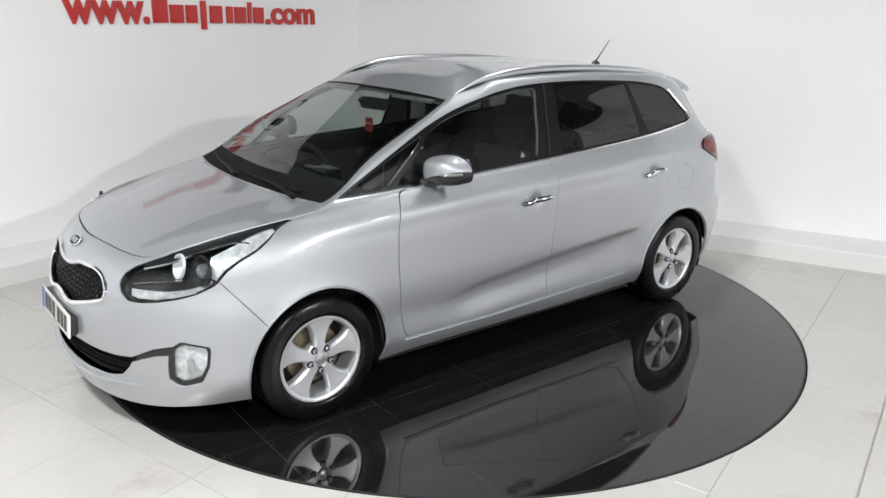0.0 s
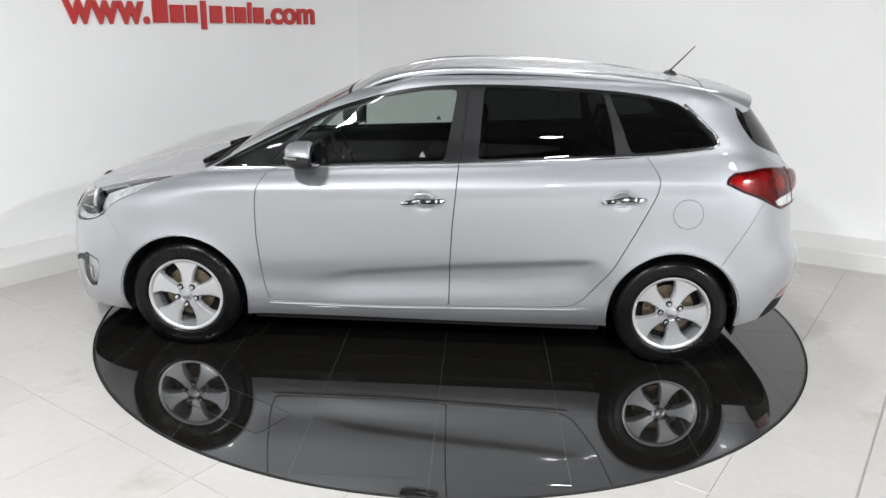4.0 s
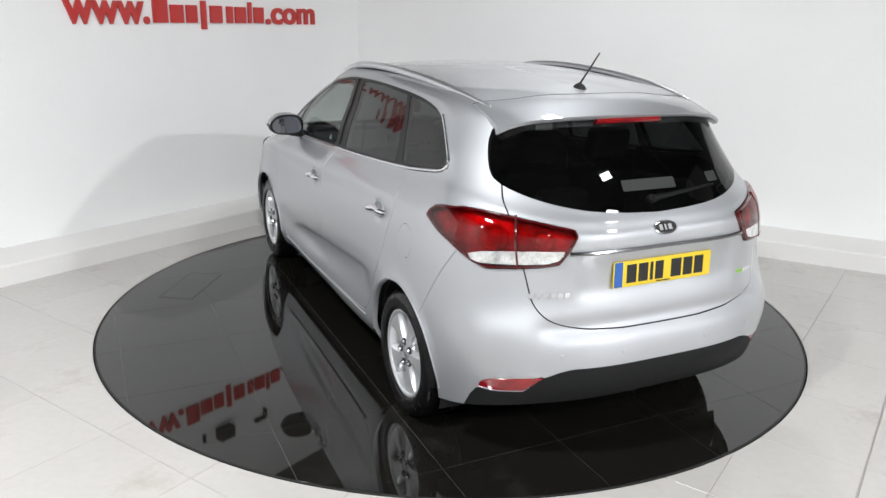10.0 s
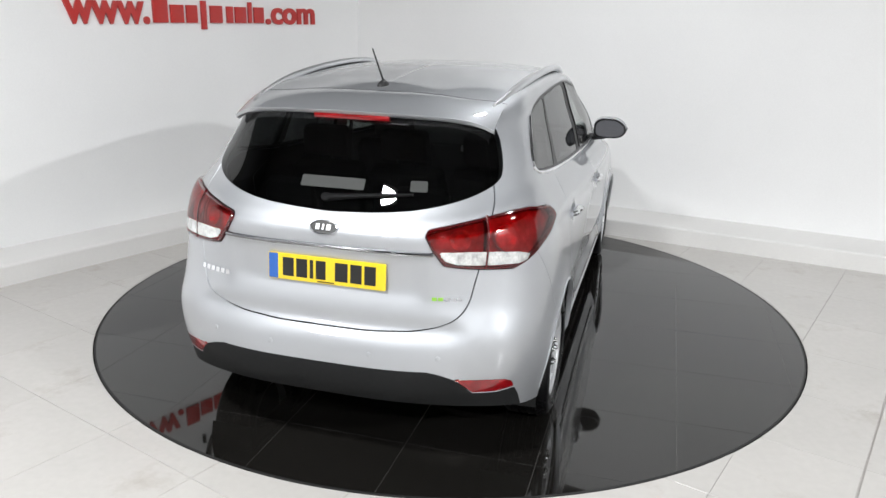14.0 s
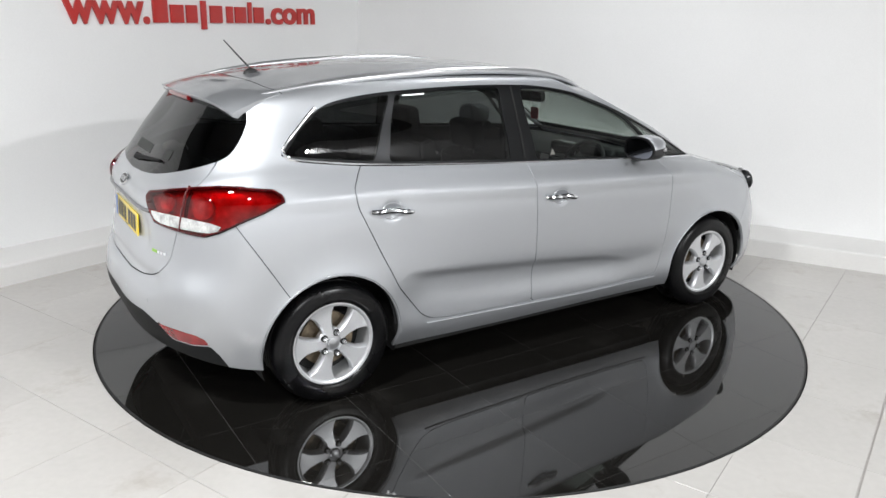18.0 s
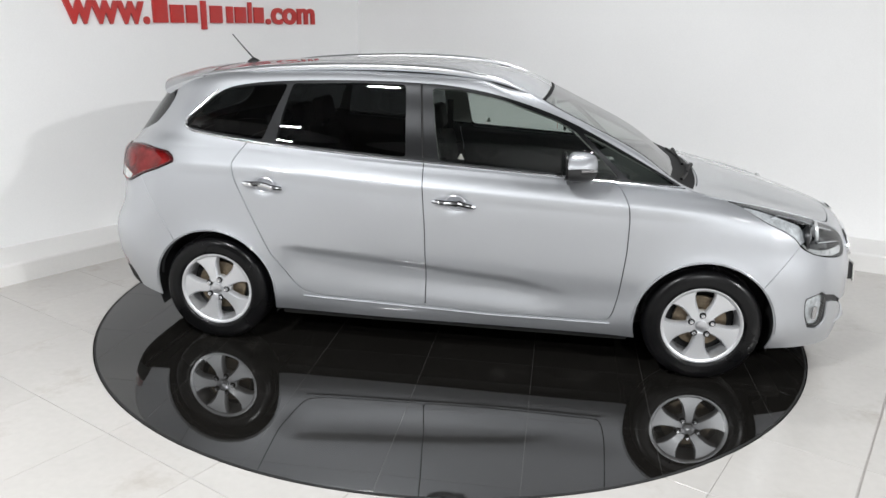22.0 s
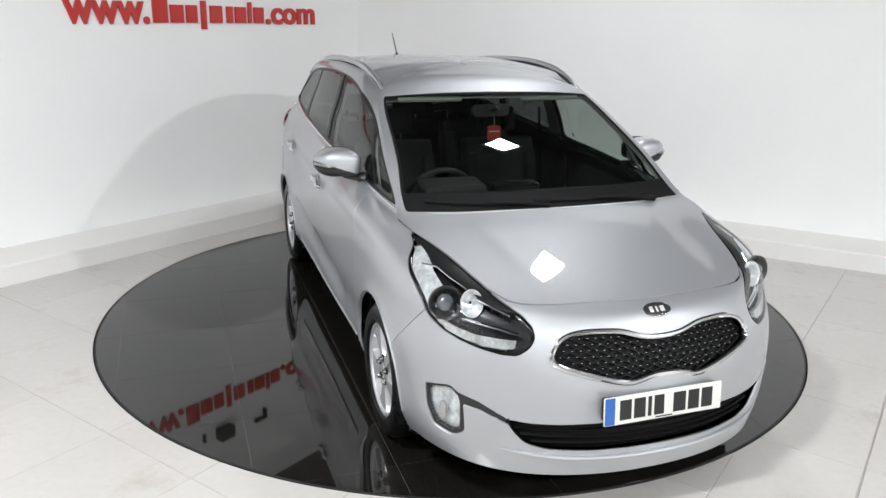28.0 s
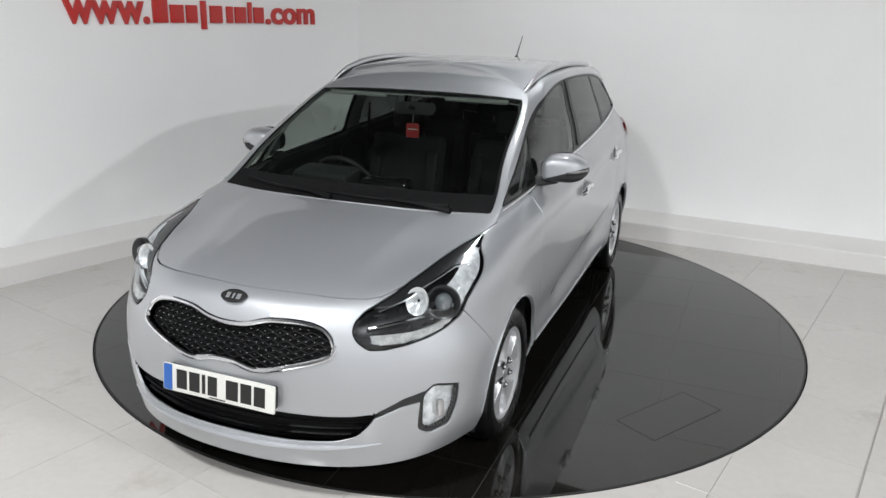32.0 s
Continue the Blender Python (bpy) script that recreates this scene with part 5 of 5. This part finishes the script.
def grille():
    back = skin_mesh("upper_grille", SKIN, ["grille"], MESH_BLACK, car, rim=-.031, lift=-.034, label="black mesh grille in a chrome frame")
    half = [tuple(p) for p in GRILLE if p[0] >= -1e-6]
    ring = [p for p in half] + [(-y, z) for y, z in half[::-1]]
    order = sorted(ring, key=lambda p: math.atan2(p[1] - .67, p[0]))
    pts = [on_face(y, z, .003)[0] for y, z in order]
    pts = [(pts[i - 1] + pts[i] * 2 + pts[(i + 1) % len(pts)]) / 4 for i in range(len(pts))]
    pts.append(pts[0])
    part("chrome_frame", tube_bm(pts, .0105, 8, caps=False), CHROME, back, "polished chrome frame")
    poly = np.array(order)
    wires = bmesh.new()
    glint_faces = bmesh.new()
    for family in (1, -1):
        for k in range(-40, 41):
            run = []
            for j in range(60):
                y = -.46 + .92 * j / 59
                z = .67 + family * y * .42 + k * .026
                if .54 < z < .80 and inside_outline(y, z, poly):
                    run.append(on_face(y, z, -.022)[0])
                else:
                    if len(run) > 1:
                        tube_bm(run, .0032, 4, bm=wires, caps=False, flat=1.3)
                    run = []
            if len(run) > 1:
                tube_bm(run, .0032, 4, bm=wires, caps=False, flat=1.3)
    tagged(part("mesh", wires, GRILLE_MATT, back, smooth=False), "black diamond mesh", kind="stuff")
    # glints on the black mesh, painted as small bright metal quads
    for row in range(12):
        z = .548 + row * .0218
        for j in range(-15, 16):
            y = (j + (.5 if row % 2 else 0)) * .031
            if outline_distance(np.array([y]), np.array([z]), poly)[0] < -.018:
                p, n = on_face(y, z, -.016)
                m = facing(p, Vector((1, 0, .25)))
                quad = [glint_faces.verts.new(m @ Vector((a, b, 0))) for a, b in rect(.006, .0016)]
                glint_faces.faces.new(quad)
    tagged(part("mesh_glints", glint_faces, SATIN_ALU, back, smooth=False), "small bright quads painting the glints on the mesh", kind="stuff")
    low = skin_mesh("lower_grille", SKIN, ["lower_grille"], MESH_BLACK, car, rim=-.046, lift=-.05, label="black lower grille with slats")
    lp = np.array([tuple(p) for p in LOW_GRILLE if p[0] >= 0] + [(-y, z) for y, z in LOW_GRILLE[::-1] if y >= 0])
    lp = np.array(sorted(lp.tolist(), key=lambda p: math.atan2(p[1] - .385, p[0])))
    for row in range(5):
        z = .325 + row * .028
        run = [on_face(y, z, -.030)[0] for y in np.linspace(-.62, .62, 63) if inside_outline(y, z, lp)]
        if len(run) > 2:
            part("slat", tube_bm(run, .009, 6, flat=.45), GRILLE_MATT, low)


def spoiler():
    rows = []
    n = 31
    for i in range(n):
        s = -1 + 2 * i / (n - 1)
        y = .60 * s
        k = s * s
        front, _ = on_top(-1.545 + .05 * k, y, .002)
        tail = Vector((-1.830 + .050 * k + .042 * k ** 3, y, 1.486 - .016 * k - .044 * k ** 4))
        arch = Vector((0, 0, .016 - .006 * k))
        mid = front * .5 + tail * .5 + arch
        under = Vector((-1.700 + .02 * k, y * .985, 1.462 - .038 * k))
        rows.append([front, front * .75 + tail * .25 + arch * .75, mid, front * .2 + tail * .8 + arch * .64, tail, tail + Vector((.006, 0, -.014)), tail + Vector((.03, 0, -.022)), under])
    bm = bmesh.new()
    vs = [[bm.verts.new(p) for p in r] for r in rows]
    for a, b in zip(vs, vs[1:]):
        for j in range(len(a) - 1):
            bm.faces.new((a[j], b[j], b[j + 1], a[j + 1]))
    bm.faces.new(vs[0])
    bm.faces.new(vs[-1][::-1])
    bmesh.ops.recalc_face_normals(bm, faces=bm.faces[:])
    wing = part("roof_spoiler", bm, SILVER, car, sharp=50)
    part("seam", tube_bm([r[0] + Vector((.003, 0, -.0005)) for r in rows], .0022, 6), GAP, wing)
    pts = [(-1.815 + .055 * (y / .575) ** 2, y, 1.460) for y in np.linspace(-.17, .17, 15)]
    part("high_brake_lamp", tube_bm(pts, .013, 8, flat=1.0), RED_LENS, wing, "red high-level brake lamp")


def plates():
    """Number plates: their characters stay plain bars."""
    for front in (True, False):
        if front:
            m = facing(Vector((2.305, -.010, .488)), Vector((1, 0, .10)))
        else:
            m = facing(Vector((-2.116, -.008, .869)), Vector((-1, 0, .06)))
        w, h = .520, .111
        plate_ob = part("number_plate", prism_bm(rect(w, h, .006, 3), .006, m @ pose(0, 0, .004), .001), WHITE_PLATE if front else YELLOW, car, "white plate" if front else "yellow plate")
        part("band", prism_bm(rect(.042, h - .004, .003, 2), .0006, m @ pose(-w / 2 + .024, 0, .0102)), BLUE, plate_ob)
        x = -w / 2 + .066
        for wide in (.050, .050, .016, .044, 0, .056, .050, .050):
            if wide:
                part("bar", prism_bm(rect(wide, .079), .0006, m @ pose(x + wide / 2, 0, .0102)), INK, plate_ob)
                x += wide + .011
            else:
                x += .030
        part("dealer_strip", prism_bm(rect(.075, .005), .0005, m @ pose(.0, -h / 2 + .007, .0102)), INK, plate_ob)
        if front:
            part("plinth", prism_bm(rect(w - .02, h - .02, .006, 3), .03, m @ pose(0, 0, -.026)), BLACK_TRIM, plate_ob)


def badges():
    for front in (True, False):
        z = .820 if front else 1.050
        p, n = on_face(0, z, .001, front)
        m = facing(p, n)
        b = part("badge", prism_bm(ellipse(.062, .031), .007, m, .003), CHROME, car, "oval chrome badge")
        part("badge_field", prism_bm(ellipse(.055, .0255), .0012, m @ pose(0, 0, .0065)), INK, b)
        for x, wdt in ((-.026, .016), (-.002, .008), (.022, .018)):
            part("badge_bar", prism_bm(rect(wdt, .024), .0012, m @ pose(x, 0, .0078)), SATIN_ALU, b)
    # model lettering on the tailgate, as bars
    for k in range(6):
        y = .602 - k * .0285
        p, n = on_face(y, .806, .0005, False)
        part("letter_bar", prism_bm(rect(.021, .021), .004, facing(p, n)), CHROME, car)
    for k, mat in enumerate((STICKER_GREEN, STICKER_GREEN, CHROME, CHROME, CHROME)):
        y = -.465 - k * .024
        p, n = on_face(y, .796, .0005, False)
        part("trim_bar", prism_bm(rect(.020, .013), .003, facing(p, n)), mat, car)
    pts = [on_face(y, .978, .004, False)[0] for y in np.linspace(-.455, .455, 41)]
    part("tailgate_strip", tube_bm(pts, .009, 8, flat=1.0), DARK_CHROME, car, "dark chrome strip between the rear lamps")
    for y, z in ((.50, .565), (.22, .56), (-.22, .56), (-.50, .565)):
        p, n = on_face(y, z, -.001, False)
        part("parking_sensor", prism_bm(ellipse(.010, .010, 16), .003, facing(p, n), .001), SILVER, car)
    # stickers on the rear window, laid outside, coloured dark as through its glass
    for y, z, w, h, mat in ((.01, 1.212, .28, .050, STICKER_GREY), (-.355, 1.218, .070, .048, STICKER_GREY)):
        p, n = on_face(y, z, .002, False)
        part("window_sticker", prism_bm(rect(w, h, .006, 3), .0006, facing(p, n)), mat, car)


def wipers():
    for y0, y1, x0 in ((.52, -.10, 1.36), (-.08, -.62, 1.36)):
        pts = []
        for k in range(9):
            s = k / 8
            y = y0 + (y1 - y0) * s
            x = 1.328 - .03 * s - .10 * (y / .7) ** 2
            pts.append(on_top(x, y, .005)[0])
        blade = part("wiper_blade", tube_bm(pts, .0085, 6, flat=1.2), GRILLE_MATT, car, "black front wiper")
        foot, _ = on_top(1.355 - .06 * (y0 / .7) ** 2, y0 + .03, .012)
        mid = pts[4] + Vector((0, 0, .006))
        part("wiper_arm", tube_bm([foot, foot * .5 + mid * .5 + Vector((0, 0, .005)), mid], .009, 6, taper=[1.7, 1.1, .8]), GRILLE_MATT, blade)
    p, n = on_face(.02, 1.155, .006, False)
    q, _ = on_face(-.34, 1.185, .012, False)
    arm = part("rear_wiper", tube_bm([p, p * .7 + q * .3 + Vector((-.012, 0, .004)), q], .011, 8, flat=.9, taper=[1.6, 1.1, .6]), GRILLE_MATT, car, "black rear wiper")
    part("wiper_pivot", prism_bm(ellipse(.024, .018, 18), .020, facing(p - n * .008, n), .005), GRILLE_MATT, arm)


def aerial():
    p, n = on_top(-1.43, 0, 0)
    base = part("aerial", lathe_bm([(.034, -.006), (.030, .006), (.020, .016), (.008, .024), (.0005, .026)], 20, axis_y=False, m=Matrix.Translation(p) @ Matrix.Diagonal((1.35, .8, 1, 1))), BLACK_TRIM, car, "black rod aerial")
    part("aerial_rod", tube_bm([p + Vector((0, 0, .018)), p + Vector((-.068, 0, .090)), p + Vector((-.138, 0, .168))], .0042, 8, taper=[1.2, 1, .75]), BLACK_TRIM, base)


def wheel(x, sg, phase):
    out = HUB_OUT * sg
    place = Matrix.Translation((x, out, HUB_HEIGHT)) @ (Matrix.Identity(4) if sg > 0 else pose(0, 0, 0, 0, 0, 180))
    turned = radians(phase if sg > 0 else 180 - phase)
    # rim with five flared spokes
    bm = lathe_bm([(.2165, -.006), (.2165, .003), (.213, .0045), (.205, .003), (.197, -.003), (.193, -.03), (.190, -.075), (.186, -.17)], 72)
    bmesh.ops.transform(bm, matrix=place, verts=bm.verts[:])
    rim = part("wheel", bm, ALLOY, car, "five-spoke silver alloy wheel", sharp=40)
    part("hub", lathe_bm([(.0005, -.012), (.050, -.014), (.066, -.018), (.075, -.030), (.075, -.06)], 40, m=place), ALLOY, rim)
    for k in range(5):
        bm = bmesh.new()
        a = turned + math.pi / 5 + 2 * math.pi * k / 5
        outline = [(.045, .034), (.075, .030), (.105, .036), (.135, .045), (.160, .058), (.180, .075), (.192, .088), (.201, .072), (.207, .040), (.2085, .0), (.207, -.040), (.201, -.072), (.192, -.086), (.180, -.070), (.160, -.053), (.135, -.041), (.105, -.034), (.075, -.030), (.045, -.034)]
        n = len(outline)
        rows = []
        for depth, shrink in ((-.046, 0.0), (-.015, 0.0), (-.003, .010)):
            ring = []
            for r, w in outline:
                ww = w - math.copysign(min(shrink, abs(w)), w)
                dish = .006 * ((r - .12) / .1) ** 2 - .006
                ca, sa = math.cos(a), math.sin(a)
                ring.append(bm.verts.new((r * ca - ww * sa, depth + dish, r * sa + ww * ca)))
            rows.append(ring)
        for p, q in zip(rows, rows[1:]):
            for i in range(n):
                bm.faces.new((p[i], p[(i + 1) % n], q[(i + 1) % n], q[i]))
        top = rows[-1]
        for i in range((n - 1) // 2):
            if i + 1 < n - 2 - i:
                bm.faces.new((top[i], top[i + 1], top[n - 2 - i], top[n - 1 - i]))
        bmesh.ops.recalc_face_normals(bm, faces=bm.faces[:])
        bmesh.ops.transform(bm, matrix=place, verts=bm.verts[:])
        part("spoke", bm, ALLOY, rim, sharp=40)
    tyre = [(.2125, -.002), (.2165, .0075), (.224, .013), (.236, .0165), (.240, .0155), (.262, .0175), (.266, .0165), (.284, .0135), (.300, .003), (.309, -.010), (.3125, -.022), (.314, -.035)]
    grooves = []
    for g in (-.05, -.085, -.12, -.155):
        grooves += [(.3145, g + .006), (.307, g + .004), (.307, g - .004), (.3145, g - .006)]
    part("tyre", lathe_bm(tyre + grooves + [(.312, -.18), (.300, -.195), (.26, -.205), (.21, -.19)], 72, m=place), RUBBER, rim, "black road tyre")
    part("hub_cap", lathe_bm([(.0005, -.001), (.022, -.0015), (.028, -.004), (.030, -.014)], 28, m=place), SATIN_ALU, rim)
    part("brake_disc", lathe_bm([(.05, -.070), (.075, -.070), (.078, -.082), (.142, -.082), (.142, -.104), (.05, -.104)], 48, m=place), DISC, rim, "rusty brake disc")
    # added black disc behind the spokes, standing for the shade inside the wheel
    part("wheel_shade_disc", lathe_bm([(.0005, -.12), (.19, -.12), (.19, -.125)], 36, m=place), GAP, rim)
    for k in range(5):
        a = turned + 2 * math.pi * k / 5
        c = place @ Matrix.Translation((.057 * math.cos(a), -.003, .057 * math.sin(a)))
        # flat black disc paints the shade of the pocket round each nut
        part("nut_well_shade", lathe_bm([(.0005, .0006), (.0165, .0006), (.0185, -.006)], 16, m=c), GAP, rim)
        part("wheel_nut", lathe_bm([(.0005, .013), (.0075, .013), (.0105, .009), (.0115, -.006)], 12, m=c), CHROME, rim)


def wheel_house(sg):
    for x in (AXLE, -AXLE):
        bm = bmesh.new()
        n = 40
        rings = []
        for r, y in ((ARCH + .012, .845), (ARCH + .02, .60), (.02, .60)):
            ring = []
            for i in range(n + 1):
                a = radians(-20 + 220 * i / n)
                ring.append(bm.verts.new((x + r * math.cos(a), y * sg, HUB_HEIGHT + r * math.sin(a))))
            rings.append(ring)
        for a, b in zip(rings, rings[1:]):
            for i in range(n):
                bm.faces.new((a[i], a[i + 1], b[i + 1], b[i]))
        part("wheel_arch_liner", bm, GAP, car, "black wheel arch liner")


def underbody():
    bm = box_bm(-1.0, -.80, .165, 1.0, .80, .23, .02)
    part("floor_pan", bm, GAP, car)
    part("front_tray", box_bm(1.0, -.5, .21, 1.95, .5, .26, .03), GAP, car)
    part("rear_tray", box_bm(-1.95, -.56, .33, -1.0, .56, .40, .03), GAP, car)


LENS_DARK = material("projector_glass", (0.10, 0.11, 0.12), rough=0.05, coat=1.0, spec=0.8)
MIRROR_GLASS = material("mirror_glass", (0.55, 0.56, 0.58), rough=0.02, metal=1.0)
# door mirror glass darkened in colour, standing for a dark hall's reflection
DARKENED_MIRROR = material("darkened_mirror_glass", (0.12, 0.125, 0.14), rough=0.02, metal=1.0)
# pale sticker with the privacy glass's darkening put into its colour
STICKER_GREY = material("glass_darkened_sticker", (0.022, 0.024, 0.022), rough=0.6, grain=0.1)


def cushion(x0, x1, y0, y1, z0, z1, tilt=0.0, at=(0, 0, 0), bevel=.045):
    m = Matrix.Translation(at) @ pose(0, 0, 0, 0, tilt, 0)
    bm = box_bm(x0, y0, z0, x1, y1, z1, bevel, 3, m=m)
    return bm


def seat(name, x, y, wide=.50, height=.58, row_z=.52):
    base = part(name, cushion(-.26, .27, -wide / 2, wide / 2, -.09, .06, at=(x, y, row_z)), SEAT_CLOTH, car, "dark cloth seat")
    back = part("backrest", cushion(-.06, .06, -wide / 2, wide / 2, 0, height, -14, at=(x - .23, y, row_z + .02)), SEAT_CLOTH, base)
    for s in (-1, 1):
        part("bolster", cushion(-.03, .095, -.04, .04, .04, height - .10, -14, at=(x - .23, y + s * (wide / 2 - .045), row_z + .02), bevel=.03), SEAT_CLOTH, base)
    rise = height * math.cos(radians(14))
    lean = -height * math.sin(radians(14))
    part("headrest", cushion(-.045, .045, -.125, .125, .04, .20, -10, at=(x - .23 + lean, y, row_z + .02 + rise), bevel=.035), SEAT_CLOTH, base)
    for s in (-1, 1):
        part("headrest_post", tube_bm([(x - .23 + lean, y + s * .05, row_z + rise - .02), (x - .235 + lean, y + s * .05, row_z + rise + .10)], .006, 6), CHROME, base)


def interior():
    glass_names = set(WINDOWS) | {"windscreen", "rear_window", "hole"}
    labels = [n for n in SKIN.names if n not in glass_names and n != "gap" and n != "flap_gap"]
    skin_mesh("headlining", SKIN, labels, LINER, car, rim=0, lift=-.028, flip=True, mask=lambda c: (c[:, 7] > 9.3) & (c[:, 0] > -1.9), label="pale grey headlining and pillar trim")
    skin_mesh("door_lining", SKIN, labels, DASH, car, rim=0, lift=-.055, flip=True, mask=lambda c: (c[:, 7] > 1.2) & (c[:, 7] <= 9.3) & (c[:, 0] > -2.1) & (c[:, 0] < 1.28), label="dark door lining")
    seat("front_seat", .12, .36)
    seat("front_seat", .12, -.36)
    for y in (.44, 0, -.44):
        seat("middle_seat", -.72, y, .40, .56, .55)
    for y in (.30, -.30):
        seat("third_row_seat", -1.42, y, .44, .44, .52)
    part("cabin_floor", box_bm(-1.95, -.72, .30, 1.2, .72, .34, .02), CARPET, car)
    part("load_cover", box_bm(-1.90, -.60, .86, -1.62, .60, .88, .008), DASH, car)
    # dashboard with a hood over the dials
    prof = [(1.30, .985), (1.10, 1.020), (.93, 1.015), (.83, .985), (.775, .93), (.78, .80), (.84, .66), (.88, .50), (1.28, .50)]
    bm = prism_bm([(x, z) for x, z in prof], 1.36, Matrix(((1, 0, 0, 0), (0, 0, 1, -.68), (0, 1, 0, 0), (0, 0, 0, 1))))
    bmesh.ops.recalc_face_normals(bm, faces=bm.faces[:])
    bmesh.ops.bevel(bm, geom=bm.edges[:], offset=.012, segments=2, affect="EDGES")
    dash = part("dashboard", bm, DASH, car, "dark plastic dashboard")
    part("dial_hood", cushion(-.10, .09, -.17, .17, -.03, .055, 6, at=(.87, -.36, 1.010), bevel=.04), DASH, dash)
    part("screen_hood", cushion(-.05, .06, -.13, .13, -.05, .04, 4, at=(.85, 0, 1.0), bevel=.02), BLACK_GLOSS, dash)
    for y in (-.60, -.15, .15, .60):
        part("air_vent", prism_bm(rect(.085, .05, .012, 3), .006, facing(Vector((.772, y, .91)), Vector((-1, 0, .1)))), SATIN_ALU, dash)
    part("centre_console", cushion(-.40, .42, -.11, .11, -.12, .10, 0, at=(.40, 0, .58), bevel=.03), DASH, car)
    part("gear_lever", tube_bm([(.52, 0, .66), (.50, 0, .80)], .016, 10, taper=[.6, 1.4]), BLACK_GLOSS, car)
    # steering wheel, on the car's right
    hub = Vector((.66, -.36, .93))
    m = facing(hub, Vector((-.90, 0, .42)))
    ring = [m @ Vector((.185 * math.cos(a), .185 * math.sin(a), 0)) for a in np.linspace(0, 2 * math.pi, 41)]
    wheel_ob = part("steering_wheel", tube_bm(ring, .0155, 10, caps=False), BLACK_TRIM, car, "black steering wheel")
    part("steering_hub", prism_bm(rect(.15, .12, .04, 5), .04, m @ pose(0, -.01, -.025), .012), DASH, wheel_ob)
    for a in (0, 180, 270):
        e = m @ Vector((.18 * math.cos(radians(a)), .18 * math.sin(radians(a)), 0))
        part("steering_spoke", tube_bm([m @ Vector((0, 0, -.008)), e], .016, 8, flat=.5), SATIN_ALU, wheel_ob)
    part("steering_column", tube_bm([hub + Vector((.02, 0, -.01)), (.86, -.36, .84)], .05, 12), DASH, wheel_ob)
    # rear-view mirror and the tag that hangs from it
    mm = facing(Vector((.50, 0, 1.375)), Vector((-1, -.15, -.1)))
    rear = part("rear_view_mirror", prism_bm(rect(.235, .068, .026, 6), .028, mm, .008), BLACK_TRIM, car, "black rear-view mirror")
    part("mirror_glass", prism_bm(rect(.215, .054, .02, 6), .001, mm @ pose(0, 0, .0285)), MIRROR_GLASS, rear)
    part("mirror_stalk", tube_bm([(.525, 0, 1.38), (.60, 0, 1.40)], .012, 8), BLACK_TRIM, rear)
    tag = part("hanging_tag", prism_bm(rect(.080, .080, .014, 3), .002, facing(Vector((.535, .005, 1.255)), Vector((1, 0, .05)))), STICKER_RED, car, "red and white card tag on a cord")
    part("tag_band", prism_bm(rect(.076, .030), .0008, facing(Vector((.5372, .005, 1.232)), Vector((1, 0, .05)))), STICKER_WHITE, tag)
    part("tag_line", prism_bm(rect(.06, .005), .0008, facing(Vector((.5374, .005, 1.262)), Vector((1, 0, .05)))), STICKER_WHITE, tag)
    part("tag_cord", tube_bm([(.535, .005, 1.298), (.53, .005, 1.345)], .0012, 5), STICKER_WHITE, tag)
    for s in (-1, 1):
        part("sun_visor", cushion(-.14, 0, -.18, .18, -.008, .008, 22, at=(.50, s * .36, 1.432), bevel=.006), LINER, car)
        part("belt_anchor", tube_bm([(-.235, s * .66, 1.30), (-.23, s * .70, .75)], .022, 6, flat=.2), SEAT_CLOTH, car)


# ---- put it together ----
SKIN = make_skin()
car = new("car")
tagged(car, "silver metallic five-door people carrier standing on the black turntable", "car")
build_body()
room()
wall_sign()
wall_fittings()
panel_housings()
TURNTABLE = turntable()
floor_tiles()


def motions():
    rows_car, rows_table = [], []
    for k in range(65):
        t = k * 0.5
        a = turn(t)
        c, s = math.cos(radians(a)), math.sin(radians(a))
        x, y = CAR_OFFSET
        rows_car.append((t, pose(x * c - y * s, x * s + y * c, 0, 0, 0, a)))
        rows_table.append((t, pose(0, 0, 0, 0, 0, a)))
    walk(car, rows_car)
    walk(TURNTABLE, rows_table)


motions()
